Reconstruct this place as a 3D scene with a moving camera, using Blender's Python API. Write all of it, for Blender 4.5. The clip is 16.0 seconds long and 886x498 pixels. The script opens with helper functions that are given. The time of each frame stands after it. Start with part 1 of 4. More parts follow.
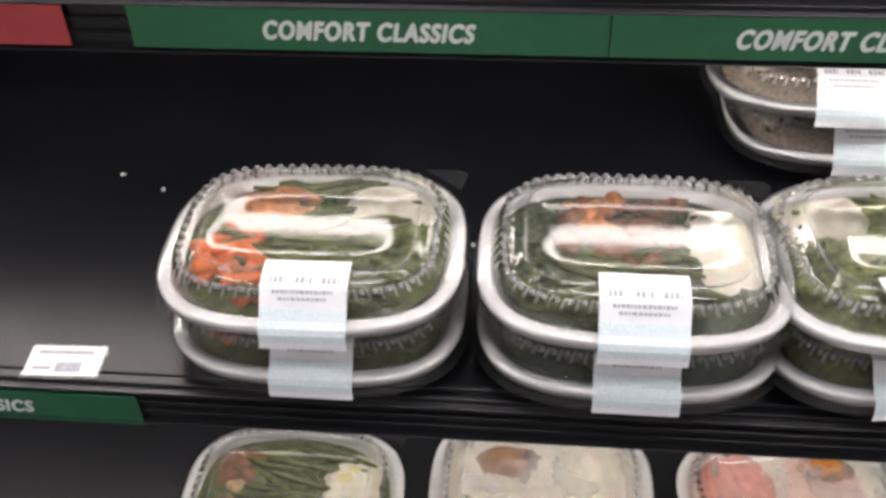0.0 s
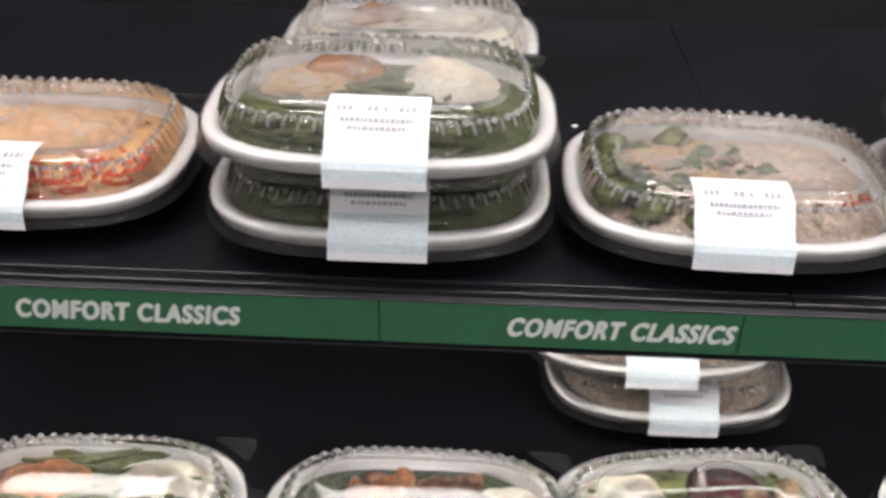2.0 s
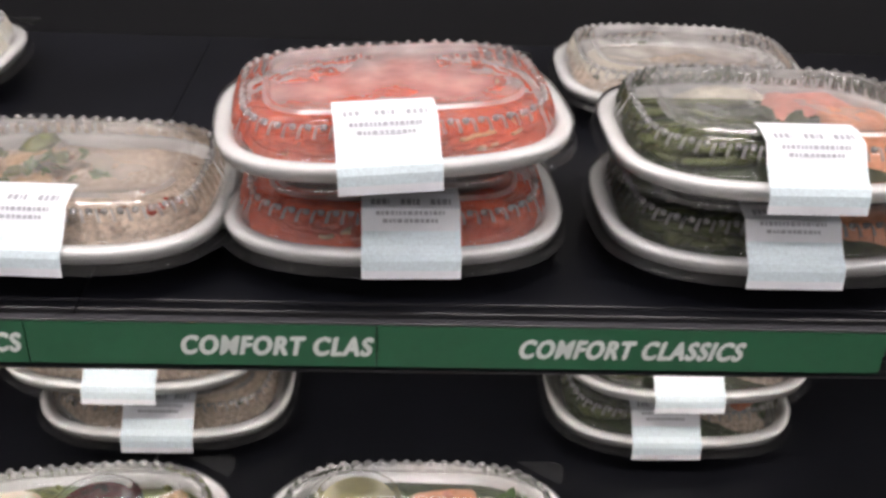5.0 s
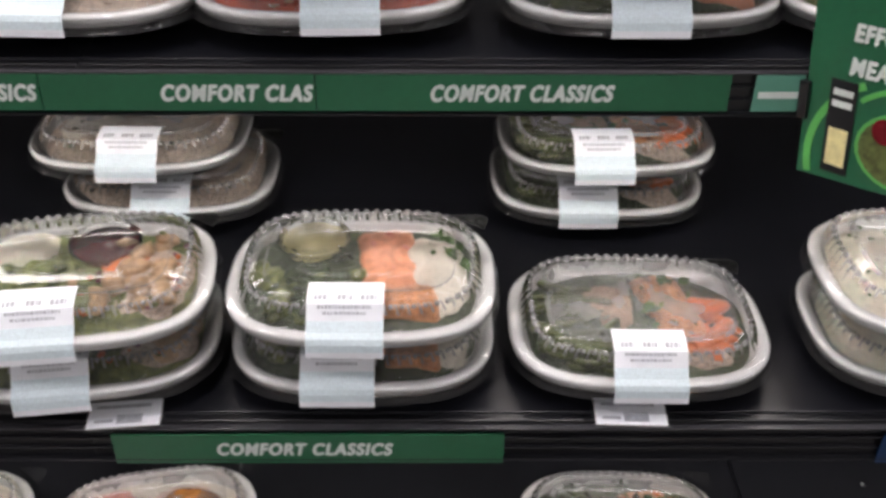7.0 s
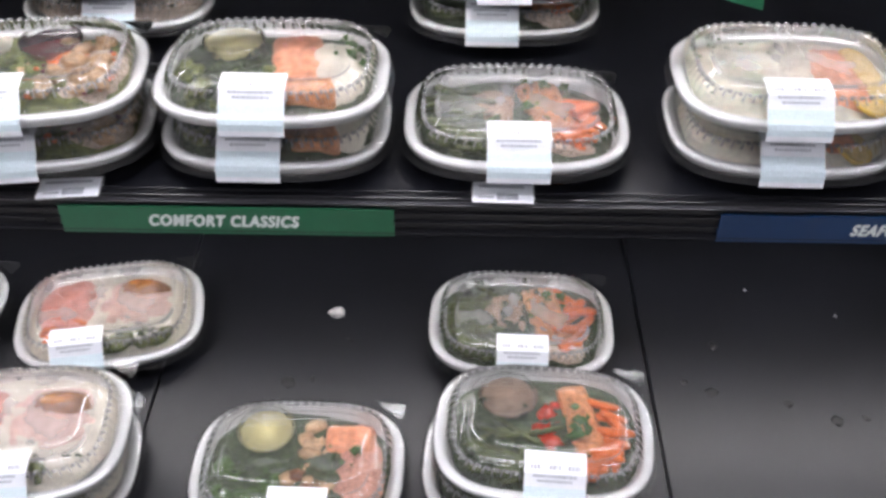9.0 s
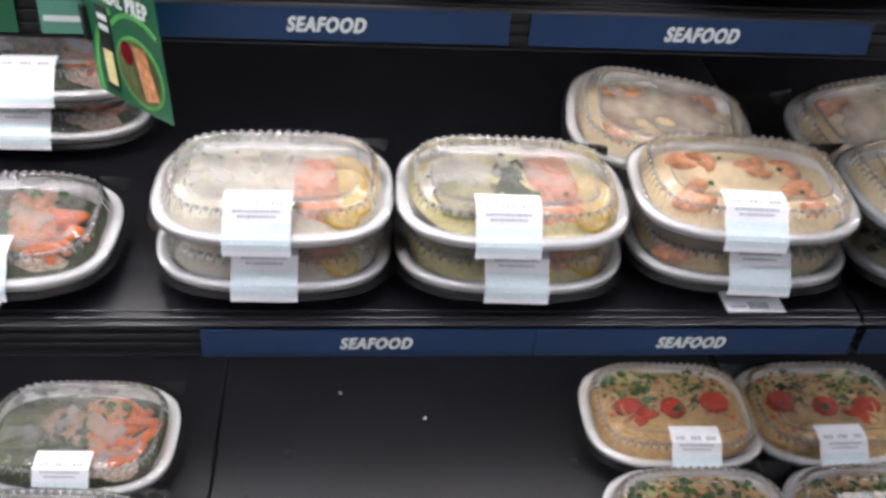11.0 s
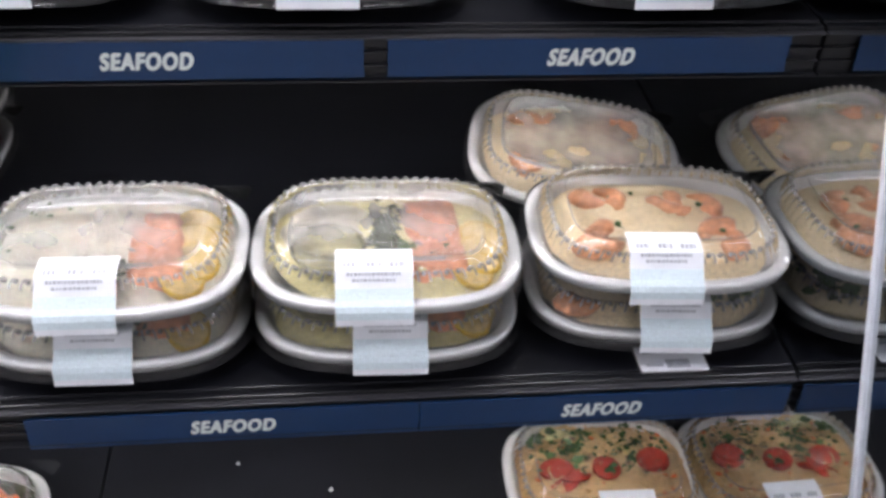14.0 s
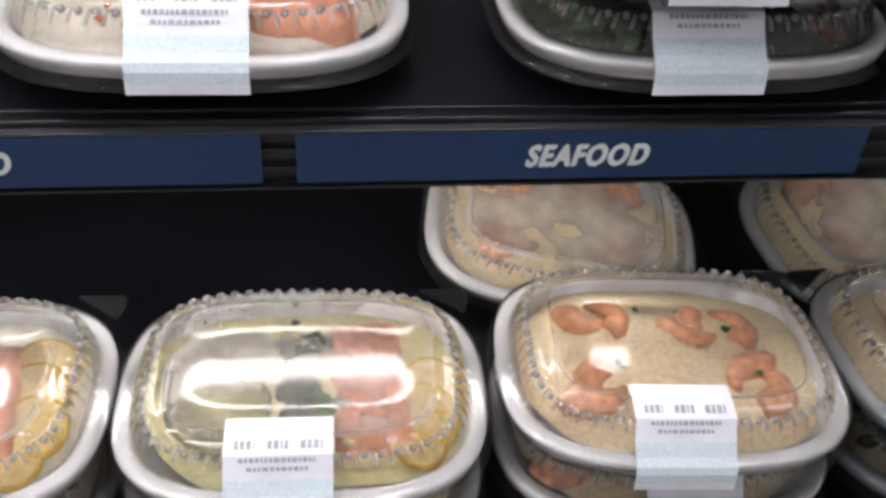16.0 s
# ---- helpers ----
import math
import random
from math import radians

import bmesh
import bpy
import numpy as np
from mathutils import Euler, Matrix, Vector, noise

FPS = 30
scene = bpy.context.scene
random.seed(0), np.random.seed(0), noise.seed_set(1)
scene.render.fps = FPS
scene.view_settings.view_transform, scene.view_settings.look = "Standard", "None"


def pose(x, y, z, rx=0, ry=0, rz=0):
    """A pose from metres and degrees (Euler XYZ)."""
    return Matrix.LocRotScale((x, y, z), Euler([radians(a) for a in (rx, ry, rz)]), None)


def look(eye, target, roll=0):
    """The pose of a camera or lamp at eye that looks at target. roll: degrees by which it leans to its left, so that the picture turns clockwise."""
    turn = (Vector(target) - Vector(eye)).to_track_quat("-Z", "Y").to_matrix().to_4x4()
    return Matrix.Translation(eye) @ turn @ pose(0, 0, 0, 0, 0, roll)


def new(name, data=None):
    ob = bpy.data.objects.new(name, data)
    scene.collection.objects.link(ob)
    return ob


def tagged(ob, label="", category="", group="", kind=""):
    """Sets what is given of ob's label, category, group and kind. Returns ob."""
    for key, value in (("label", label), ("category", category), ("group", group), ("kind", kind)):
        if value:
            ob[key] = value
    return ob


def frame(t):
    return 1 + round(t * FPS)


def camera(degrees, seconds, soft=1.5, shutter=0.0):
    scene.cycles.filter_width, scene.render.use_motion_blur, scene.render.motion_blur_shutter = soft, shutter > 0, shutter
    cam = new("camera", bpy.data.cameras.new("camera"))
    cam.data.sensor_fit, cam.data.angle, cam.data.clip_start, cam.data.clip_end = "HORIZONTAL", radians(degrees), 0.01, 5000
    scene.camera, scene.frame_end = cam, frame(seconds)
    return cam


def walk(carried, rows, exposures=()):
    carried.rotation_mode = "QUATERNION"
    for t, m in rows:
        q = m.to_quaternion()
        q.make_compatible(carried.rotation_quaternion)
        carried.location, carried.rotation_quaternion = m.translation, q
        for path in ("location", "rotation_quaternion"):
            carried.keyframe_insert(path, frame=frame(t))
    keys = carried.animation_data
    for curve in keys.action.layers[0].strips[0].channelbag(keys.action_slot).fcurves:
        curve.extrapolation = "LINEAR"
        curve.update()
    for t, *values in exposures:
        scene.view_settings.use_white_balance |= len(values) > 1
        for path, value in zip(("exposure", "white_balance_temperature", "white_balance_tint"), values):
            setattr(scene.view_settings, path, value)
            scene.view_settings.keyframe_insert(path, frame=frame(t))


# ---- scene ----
cam = camera(47.6, 16.0, soft=3.2)
PATH = [
    (0, (0.176, -0.573, 1.449), (0.008, 0.897, 0.102), -2.2),
    (0.5, (0.174, -0.58, 1.455), (0.059, 0.981, 0.21), -0.9),
    (1, (0.185, -0.552, 1.459), (0.114, 1.077, 0.301), -0.4),
    (1.5, (0.226, -0.525, 1.48), (0.212, 1.14, 0.372), 1.2),
    (2, (0.271, -0.5, 1.486), (0.238, 1.188, 0.413), 1.6),
    (2.5, (0.323, -0.484, 1.49), (0.312, 1.218, 0.44), 1.7),
    (3, (0.394, -0.481, 1.48), (0.501, 1.238, 0.464), 2.4),
    (3.5, (0.431, -0.495, 1.491), (0.679, 1.223, 0.496), 2.7),
    (4, (0.501, -0.497, 1.487), (0.756, 1.229, 0.51), 4.4),
    (4.2, (0.541, -0.497, 1.487), (0.768, 1.234, 0.511), 4.6),
    (6.3, (0.734, -0.552, 1.455), (0.695, 1.108, 0.34), -0.9),
    (6.5, (0.731, -0.593, 1.461), (0.695, 1.058, 0.332), -0.7),
    (7, (0.746, -0.698, 1.455), (0.759, 0.943, 0.312), 0.3),
    (7.5, (0.76, -0.745, 1.451), (0.801, 0.852, 0.248), 1.2),
    (8, (0.801, -0.754, 1.438), (0.812, 0.788, 0.164), 1.2),
    (8.5, (0.847, -0.783, 1.431), (0.827, 0.717, 0.109), 1.0),
    (9, (0.854, -0.856, 1.462), (0.843, 0.652, 0.149), 0.6),
    (9.5, (0.889, -0.911, 1.488), (0.946, 0.652, 0.241), 1.1),
    (10, (1.012, -0.886, 1.494), (1.134, 0.702, 0.283), 2.5),
    (10.2, (1.076, -0.866, 1.492), (1.215, 0.727, 0.29), 3.2),
    (12.3, (1.325, -0.782, 1.463), (1.573, 0.778, 0.236), 5.0),
    (12.5, (1.336, -0.78, 1.455), (1.563, 0.772, 0.214), 4.7),
    (13, (1.347, -0.781, 1.444), (1.546, 0.755, 0.178), 4.2),
    (13.5, (1.355, -0.767, 1.445), (1.556, 0.784, 0.2), 3.5),
    (14, (1.365, -0.696, 1.446), (1.565, 0.907, 0.268), 2.5),
    (14.5, (1.366, -0.599, 1.438), (1.576, 1.022, 0.285), 1.7),
    (15, (1.384, -0.527, 1.43), (1.606, 1.074, 0.253), 3.1),
    (15.5, (1.407, -0.48, 1.429), (1.605, 1.073, 0.186), 3.0),
    (16, (1.418, -0.444, 1.413), (1.648, 1.094, 0.155), 3.9),
]
walk(cam, [(t, look(eye, target, roll)) for t, eye, target, roll in PATH],
     exposures=[(0.0, -0.15, 7050, 13), (4.0, -0.12, 7050, 13), (6.5, -0.38, 7000, 13), (7.5, -0.2, 6850, 13), (9.0, 0.1, 6400, 13), (12.5, 0.2, 6600, 13), (14.5, 0.02, 6350, 13), (16.0, -0.24, 6700, 13)])

# ---- world and light ----
world = bpy.data.worlds.new("store_air")
world.use_nodes = True
world.node_tree.nodes["Background"].inputs[0].default_value = (0.9, 0.95, 1.0, 1)
world.node_tree.nodes["Background"].inputs[1].default_value = 0.05
scene.world = world

LIGHT_UNDER = 27.0    # glow of the tubes under the shelves
LIGHT_CANOPY = 44.0   # glow of the tube in the canopy
LIGHT_CEILING = 18.0  # glow of the store's ceiling panels


# ---- materials ----
def mat(name, color, rough=0.5, metal=0.0, vary=0.25, scale=120.0, bump=0.0, second=None, sss=0.0, fine=None, coat=0.0, per_object=0.0):
    m = bpy.data.materials.new(name)
    m.use_nodes = True
    nt = m.node_tree
    b = nt.nodes["Principled BSDF"]
    b.inputs["Roughness"].default_value = rough
    b.inputs["Metallic"].default_value = metal
    b.inputs["Coat Weight"].default_value = coat
    b.inputs["Coat Roughness"].default_value = 0.12
    if sss:
        b.inputs["Subsurface Weight"].default_value = sss
        b.inputs["Subsurface Scale"].default_value = 0.004
    co = nt.nodes.new("ShaderNodeTexCoord")
    n1 = nt.nodes.new("ShaderNodeTexNoise")
    n1.inputs["Scale"].default_value = scale
    n1.inputs["Detail"].default_value = 5
    n2 = nt.nodes.new("ShaderNodeTexNoise")
    n2.inputs["Scale"].default_value = fine or scale * 6
    nt.links.new(co.outputs["Object"], n1.inputs["Vector"])
    nt.links.new(co.outputs["Object"], n2.inputs["Vector"])
    add = nt.nodes.new("ShaderNodeMath")
    add.operation = "MULTIPLY_ADD"
    nt.links.new(n2.outputs["Fac"], add.inputs[0])
    add.inputs[1].default_value = 0.45
    nt.links.new(n1.outputs["Fac"], add.inputs[2])
    ramp = nt.nodes.new("ShaderNodeValToRGB")
    c = Vector(color)
    lo = second or tuple(c * (1 - vary))
    hi = tuple(min(1, v * (1 + vary)) for v in c)
    ramp.color_ramp.elements[0].position, ramp.color_ramp.elements[1].position = 0.5, 0.95
    ramp.color_ramp.elements[0].color = (*lo, 1)
    ramp.color_ramp.elements[1].color = (*hi, 1)
    nt.links.new(add.outputs[0], ramp.inputs[0])
    out = ramp.outputs[0]
    if per_object:
        info = nt.nodes.new("ShaderNodeObjectInfo")
        hsv = nt.nodes.new("ShaderNodeHueSaturation")
        mm = nt.nodes.new("ShaderNodeMapRange")
        mm.inputs[3].default_value, mm.inputs[4].default_value = 1 - per_object, 1 + per_object
        nt.links.new(info.outputs["Random"], mm.inputs[0])
        nt.links.new(mm.outputs[0], hsv.inputs["Value"])
        nt.links.new(out, hsv.inputs["Color"])
        out = hsv.outputs[0]
    nt.links.new(out, b.inputs["Base Color"])
    if bump:
        bp = nt.nodes.new("ShaderNodeBump")
        bp.inputs["Distance"].default_value = bump
        bp.inputs["Strength"].default_value = 0.6
        nt.links.new(add.outputs[0], bp.inputs["Height"])
        nt.links.new(bp.outputs[0], b.inputs["Normal"])
    return m


def glow(name, color, strength):
    m = bpy.data.materials.new(name)
    m.use_nodes = True
    nt = m.node_tree
    nt.nodes.remove(nt.nodes["Principled BSDF"])
    e = nt.nodes.new("ShaderNodeEmission")
    e.inputs[0].default_value, e.inputs[1].default_value = (*color, 1), strength
    nt.links.new(e.outputs[0], nt.nodes["Material Output"].inputs[0])
    return m


def clear_plastic(name, fog, tint=(0.97, 0.98, 0.98), fog_scale=20.0, ior=1.5, rough=0.08):
    """Thin clear lid plastic: see-through, glossy by Fresnel, with patches of condensation."""
    m = bpy.data.materials.new(name)
    m.use_nodes = True
    nt = m.node_tree
    nt.nodes.remove(nt.nodes["Principled BSDF"])
    tr = nt.nodes.new("ShaderNodeBsdfTransparent")
    tr.inputs[0].default_value = (*tint, 1)
    gl = nt.nodes.new("ShaderNodeBsdfGlossy")
    gl.inputs["Roughness"].default_value = rough
    df = nt.nodes.new("ShaderNodeBsdfDiffuse")
    df.inputs[0].default_value = (0.8, 0.8, 0.8, 1)
    tl = nt.nodes.new("ShaderNodeBsdfTranslucent")
    tl.inputs[0].default_value = (0.8, 0.8, 0.8, 1)
    half = nt.nodes.new("ShaderNodeMixShader")
    nt.links.new(df.outputs[0], half.inputs[1])
    nt.links.new(tl.outputs[0], half.inputs[2])
    co = nt.nodes.new("ShaderNodeTexCoord")
    no = nt.nodes.new("ShaderNodeTexNoise")
    no.inputs["Scale"].default_value = fog_scale
    no.inputs["Detail"].default_value = 4
    nt.links.new(co.outputs["Object"], no.inputs["Vector"])
    mr = nt.nodes.new("ShaderNodeMapRange")
    mr.inputs[1].default_value, mr.inputs[2].default_value = 0.35, 0.65
    mr.inputs[3].default_value, mr.inputs[4].default_value = fog * 0.35, fog
    nt.links.new(no.outputs["Fac"], mr.inputs[0])
    mist = nt.nodes.new("ShaderNodeMixShader")
    nt.links.new(mr.outputs[0], mist.inputs[0])
    nt.links.new(tr.outputs[0], mist.inputs[1])
    nt.links.new(half.outputs[0], mist.inputs[2])
    fr = nt.nodes.new("ShaderNodeFresnel")
    fr.inputs["IOR"].default_value = ior
    mix = nt.nodes.new("ShaderNodeMixShader")
    nt.links.new(fr.outputs[0], mix.inputs[0])
    nt.links.new(mist.outputs[0], mix.inputs[1])
    nt.links.new(gl.outputs[0], mix.inputs[2])
    nt.links.new(mix.outputs[0], nt.nodes["Material Output"].inputs[0])
    return m


M_SHELF = mat("black_shelf_paint", (0.0058, 0.0064, 0.0090), 0.33, vary=0.35, scale=9, bump=0.0003, fine=900)
M_DECK = mat("black_deck_paint", (0.006, 0.0066, 0.009), 0.40, vary=0.4, scale=7, bump=0.0003, fine=700)
M_BACK = mat("black_back_panel", (0.004, 0.0044, 0.006), 0.55, vary=0.3, scale=6, fine=500)
M_CHANNEL = mat("black_channel_plastic", (0.007, 0.0075, 0.0095), 0.3, vary=0.3, scale=20)
M_CHANNEL_EDGE = mat("grey_channel_edge", (0.035, 0.035, 0.04), 0.3, vary=0.2, scale=30)
M_GREEN = mat("green_sign_card", (0.012, 0.115, 0.052), 0.32, vary=0.1, scale=14, fine=200)
M_TEAL = mat("pale_green_sign_card", (0.10, 0.30, 0.22), 0.32, vary=0.1, scale=14)
M_BLUE = mat("navy_sign_card", (0.003, 0.029, 0.092), 0.32, vary=0.1, scale=14, fine=200)
M_RED = mat("red_sign_card", (0.40, 0.05, 0.06), 0.35, vary=0.1, scale=14)
M_INK = mat("pale_sign_lettering", (0.70, 0.76, 0.73), 0.5, vary=0.08, scale=80)
M_WHITE = mat("white_tray_plastic", (0.80, 0.80, 0.79), 0.16, vary=0.06, scale=40, per_object=0.05, coat=0.7)
M_TRAYSIDE = mat("black_tray_plastic", (0.02, 0.02, 0.022), 0.2, vary=0.15, scale=40)
M_LABEL = mat("white_label_paper", (0.79, 0.82, 0.86), 0.55, vary=0.05, scale=60, fine=800)
M_PRINT = mat("grey_label_print", (0.36, 0.38, 0.42), 0.6, vary=0.3, scale=400)
M_FINEPRINT = mat("pale_green_fine_print", (0.60, 0.71, 0.75), 0.6, vary=0.14, scale=600, fine=1500)
M_LID = clear_plastic("clear_lid_plastic", 0.07, rough=0.055, ior=1.7)
M_LID_TOP = clear_plastic("clear_lid_panel", 0.10, rough=0.07, ior=1.42)
M_LID_THIN = clear_plastic("lightly_misted_plastic", 0.24)
M_LID_MIST = clear_plastic("misted_lid_plastic", 0.42)
M_LID_FOG = clear_plastic("fogged_lid_plastic", 0.66)
M_SKIRT = clear_plastic("clear_lid_skirt", 0.05, rough=0.08, ior=1.6)
# milky tone stands in for light caught by ribs, ridge and beads
M_GLINT = clear_plastic("milky_glint_plastic", 0.48, rough=0.10, ior=1.5)
M_TAB = clear_plastic("clear_pull_tab", 0.03, ior=1.25, rough=0.1)
M_CUP = clear_plastic("clear_cup_plastic", 0.05)
M_TAGHOLD = clear_plastic("clear_tag_holder", 0.10, ior=1.22, rough=0.2)
M_CHROME = mat("pale_metal_trim", (0.70, 0.74, 0.80), 0.4, metal=0.2, vary=0.12, scale=60)
M_FLOOR = mat("polished_store_floor", (0.42, 0.41, 0.39), 0.3, vary=0.15, scale=3, fine=60)
M_CEIL = mat("white_ceiling_board", (0.75, 0.75, 0.74), 0.8, vary=0.05, scale=5)
M_WALL = mat("grey_store_wall", (0.45, 0.45, 0.45), 0.7, vary=0.08, scale=3)
M_FOOT = mat("black_kick_plate", (0.02, 0.02, 0.022), 0.4, vary=0.3, scale=10)
M_CRUMB = mat("pale_crumb", (0.6, 0.6, 0.58), 0.6, vary=0.2, scale=300)
M_STAIN = mat("dried_dark_spill", (0.004, 0.004, 0.004), 0.5, vary=0.3, scale=300)
M_TUBE = glow("under_shelf_tube_glow", (1.0, 0.965, 0.97), LIGHT_UNDER)
M_CANOPY = glow("canopy_tube_glow", (1.0, 0.965, 1.0), LIGHT_CANOPY)
M_PANEL = glow("ceiling_panel_glow", (0.98, 0.96, 1.03), LIGHT_CEILING)

M_MIRROR = bpy.data.materials.new("dark_mirror_glass")
M_MIRROR.use_nodes = True
_b = M_MIRROR.node_tree.nodes["Principled BSDF"]
_b.inputs["Base Color"].default_value = (0.66, 0.68, 0.70, 1)
_b.inputs["Metallic"].default_value = 1.0
_b.inputs["Roughness"].default_value = 0.03

FOOD = {
    "mash": mat("mashed_potato", (0.82, 0.77, 0.64), 0.45, vary=0.12, scale=160, bump=0.0012, sss=0.1),
    "rice": mat("pale_rice", (0.76, 0.71, 0.60), 0.5, vary=0.22, scale=420, bump=0.0015),
    "cream": mat("creamy_risotto", (0.86, 0.70, 0.44), 0.4, vary=0.18, scale=300, bump=0.0012),
    "grain": mat("beige_grains", (0.56, 0.45, 0.36), 0.5, vary=0.45, scale=260, bump=0.0015),
    "pinkgrain": mat("pink_grain_salad", (0.60, 0.30, 0.22), 0.5, vary=0.4, scale=260, bump=0.0015),
    "bean": mat("green_bean_skin", (0.098, 0.118, 0.036), 0.3, vary=0.5, scale=120, per_object=0.1),
    "kale": mat("dark_cooked_greens", (0.045, 0.065, 0.026), 0.35, vary=0.6, scale=160, bump=0.001),
    "sprout": mat("brussels_sprouts", (0.17, 0.19, 0.06), 0.4, vary=0.5, scale=130, bump=0.001, second=(0.045, 0.06, 0.018)),
    "broccoli": mat("broccoli_florets", (0.07, 0.13, 0.03), 0.5, vary=0.5, scale=350, bump=0.0015),
    "herb": mat("chopped_parsley", (0.055, 0.125, 0.022), 0.4, vary=0.5, scale=200),
    "carrot": mat("orange_carrot", (0.72, 0.165, 0.03), 0.3, vary=0.22, scale=90, coat=0.3),
    "red": mat("red_sauced_noodles", (0.86, 0.12, 0.04), 0.25, vary=0.35, scale=90, coat=0.4),
    "salmon": mat("roasted_salmon", (0.78, 0.34, 0.19), 0.35, vary=0.28, scale=110, bump=0.0012, coat=0.2),
    "char": mat("grilled_salmon_crust", (0.60, 0.26, 0.11), 0.4, vary=0.5, scale=140, bump=0.0015),
    "meat": mat("browned_meat", (0.20, 0.085, 0.04), 0.35, vary=0.55, scale=120, bump=0.0015, coat=0.2),
    "chicken": mat("roast_chicken_chunks", (0.52, 0.34, 0.19), 0.4, vary=0.35, scale=140, bump=0.001),
    "gravy": mat("brown_gravy", (0.30, 0.115, 0.025), 0.15, vary=0.3, scale=70, coat=0.5),
    "pink": mat("pink_glazed_meat", (0.72, 0.30, 0.24), 0.35, vary=0.2, scale=90, bump=0.0008),
    "ham": mat("pale_pink_mash", (0.70, 0.47, 0.40), 0.4, vary=0.15, scale=120, bump=0.0008),
    "lemon": mat("lemon_rind", (0.72, 0.47, 0.06), 0.35, vary=0.15, scale=200, bump=0.0006),
    "pulp": mat("lemon_flesh", (0.74, 0.56, 0.24), 0.3, vary=0.2, scale=220),
    "tomato": mat("sliced_tomato", (0.50, 0.045, 0.02), 0.25, vary=0.35, scale=180, coat=0.4),
    "shrimp": mat("cooked_shrimp", (0.80, 0.37, 0.19), 0.3, vary=0.3, scale=150, bump=0.0008, coat=0.3),
    "noodle": mat("pale_noodles", (0.66, 0.43, 0.19), 0.35, vary=0.25, scale=160, per_object=0.05),
    "pasta": mat("baked_pasta_crust", (0.70, 0.42, 0.20), 0.45, vary=0.3, scale=120, bump=0.0015),
    "dip": mat("pale_yellow_dip", (0.76, 0.68, 0.34), 0.3, vary=0.15, scale=160),
    "sauce": mat("dark_red_sauce", (0.17, 0.012, 0.018), 0.15, vary=0.25, scale=90),
    "tan": mat("tan_sauce", (0.42, 0.29, 0.21), 0.25, vary=0.2, scale=90),
    "onion": mat("red_onion_bits", (0.20, 0.05, 0.09), 0.35, vary=0.4, scale=150),
}


# ---- mesh helpers ----
def mesh_of(name, verts, faces, mats, idx=None, smooth=True):
    me = bpy.data.meshes.new(name)
    me.from_pydata(verts, [], faces)
    for m in mats if isinstance(mats, (list, tuple)) else [mats]:
        me.materials.append(m)
    if idx:
        me.polygons.foreach_set("material_index", idx)
    if smooth:
        me.polygons.foreach_set("use_smooth", [True] * len(me.polygons))
    me.update()
    return me


def part_mesh(name, me, parent, label=""):
    ob = new(name, me)
    ob.parent = parent
    return tagged(ob, label)


def box_data(x0, x1, y0, y1, z0, z1, bevel=0.0):
    bm = bmesh.new()
    bmesh.ops.create_cube(bm, size=1)
    for v in bm.verts:
        v.co = Vector(((x0 + x1) / 2 + v.co.x * (x1 - x0), (y0 + y1) / 2 + v.co.y * (y1 - y0), (z0 + z1) / 2 + v.co.z * (z1 - z0)))
    if bevel:
        bmesh.ops.bevel(bm, geom=bm.edges[:], offset=bevel, segments=2, affect="EDGES", profile=0.5)
    return bm


def box(name, dims, material, parent=None, bevel=0.0, label=""):
    bm = box_data(*dims, bevel=bevel)
    me = bpy.data.meshes.new(name)
    bm.to_mesh(me)
    bm.free()
    me.materials.append(material)
    ob = new(name, me)
    if parent:
        ob.parent = parent
    return tagged(ob, label)


def structure(ob, label, category="structure"):
    return tagged(ob, label, category, kind="structure")


def extrude_x(name, profile, x0, x1, material, parent=None, label=""):
    """A closed profile in (y, z), swept along x."""
    n = len(profile)
    verts = [(x0, y, z) for y, z in profile] + [(x1, y, z) for y, z in profile]
    faces = [(i, (i + 1) % n, n + (i + 1) % n, n + i) for i in range(n)]
    faces += [tuple(range(n - 1, -1, -1)), tuple(range(n, 2 * n))]
    me = mesh_of(name, verts, faces, material, smooth=False)
    ob = new(name, me)
    if parent:
        ob.parent = parent
    return tagged(ob, label)


def text_mesh(name, body, width, height, material, parent, m, shear=0.24, bold=0.015):
    cu = bpy.data.curves.new(name, "FONT")
    cu.body, cu.shear, cu.offset, cu.space_character = body, shear, bold, 1.16
    tmp = new(name, cu)
    me = bpy.data.meshes.new_from_object(tmp.evaluated_get(bpy.context.evaluated_depsgraph_get()))
    bpy.data.objects.remove(tmp)
    co = np.array([v.co for v in me.vertices])
    lo, hi = co.min(0), co.max(0)
    for v in me.vertices:
        v.co = ((v.co.x - lo[0]) / (hi[0] - lo[0]) * width, (v.co.y - lo[1]) / (hi[1] - lo[1]) * height, v.co.z * 0.01)
    # heavy brush weight: the strokes are thickened by shifted layers
    vs = [tuple(v.co) for v in me.vertices]
    fs = [tuple(p.vertices) for p in me.polygons]
    k, n = height * 0.05, len(vs)
    allv, allf = [], []
    for j, (ox, oy) in enumerate(((0, 0), (k, 0), (-k, 0), (k * 0.5, k * 0.8), (-k * 0.5, -k * 0.8))):
        allv += [(x + ox, y + oy, z + j * 0.00005) for x, y, z in vs]
        allf += [tuple(i + j * n for i in f) for f in fs]
    ob = new(name, mesh_of(name, allv, allf, material, smooth=False))
    ob.parent = parent
    ob.matrix_local = m
    return ob


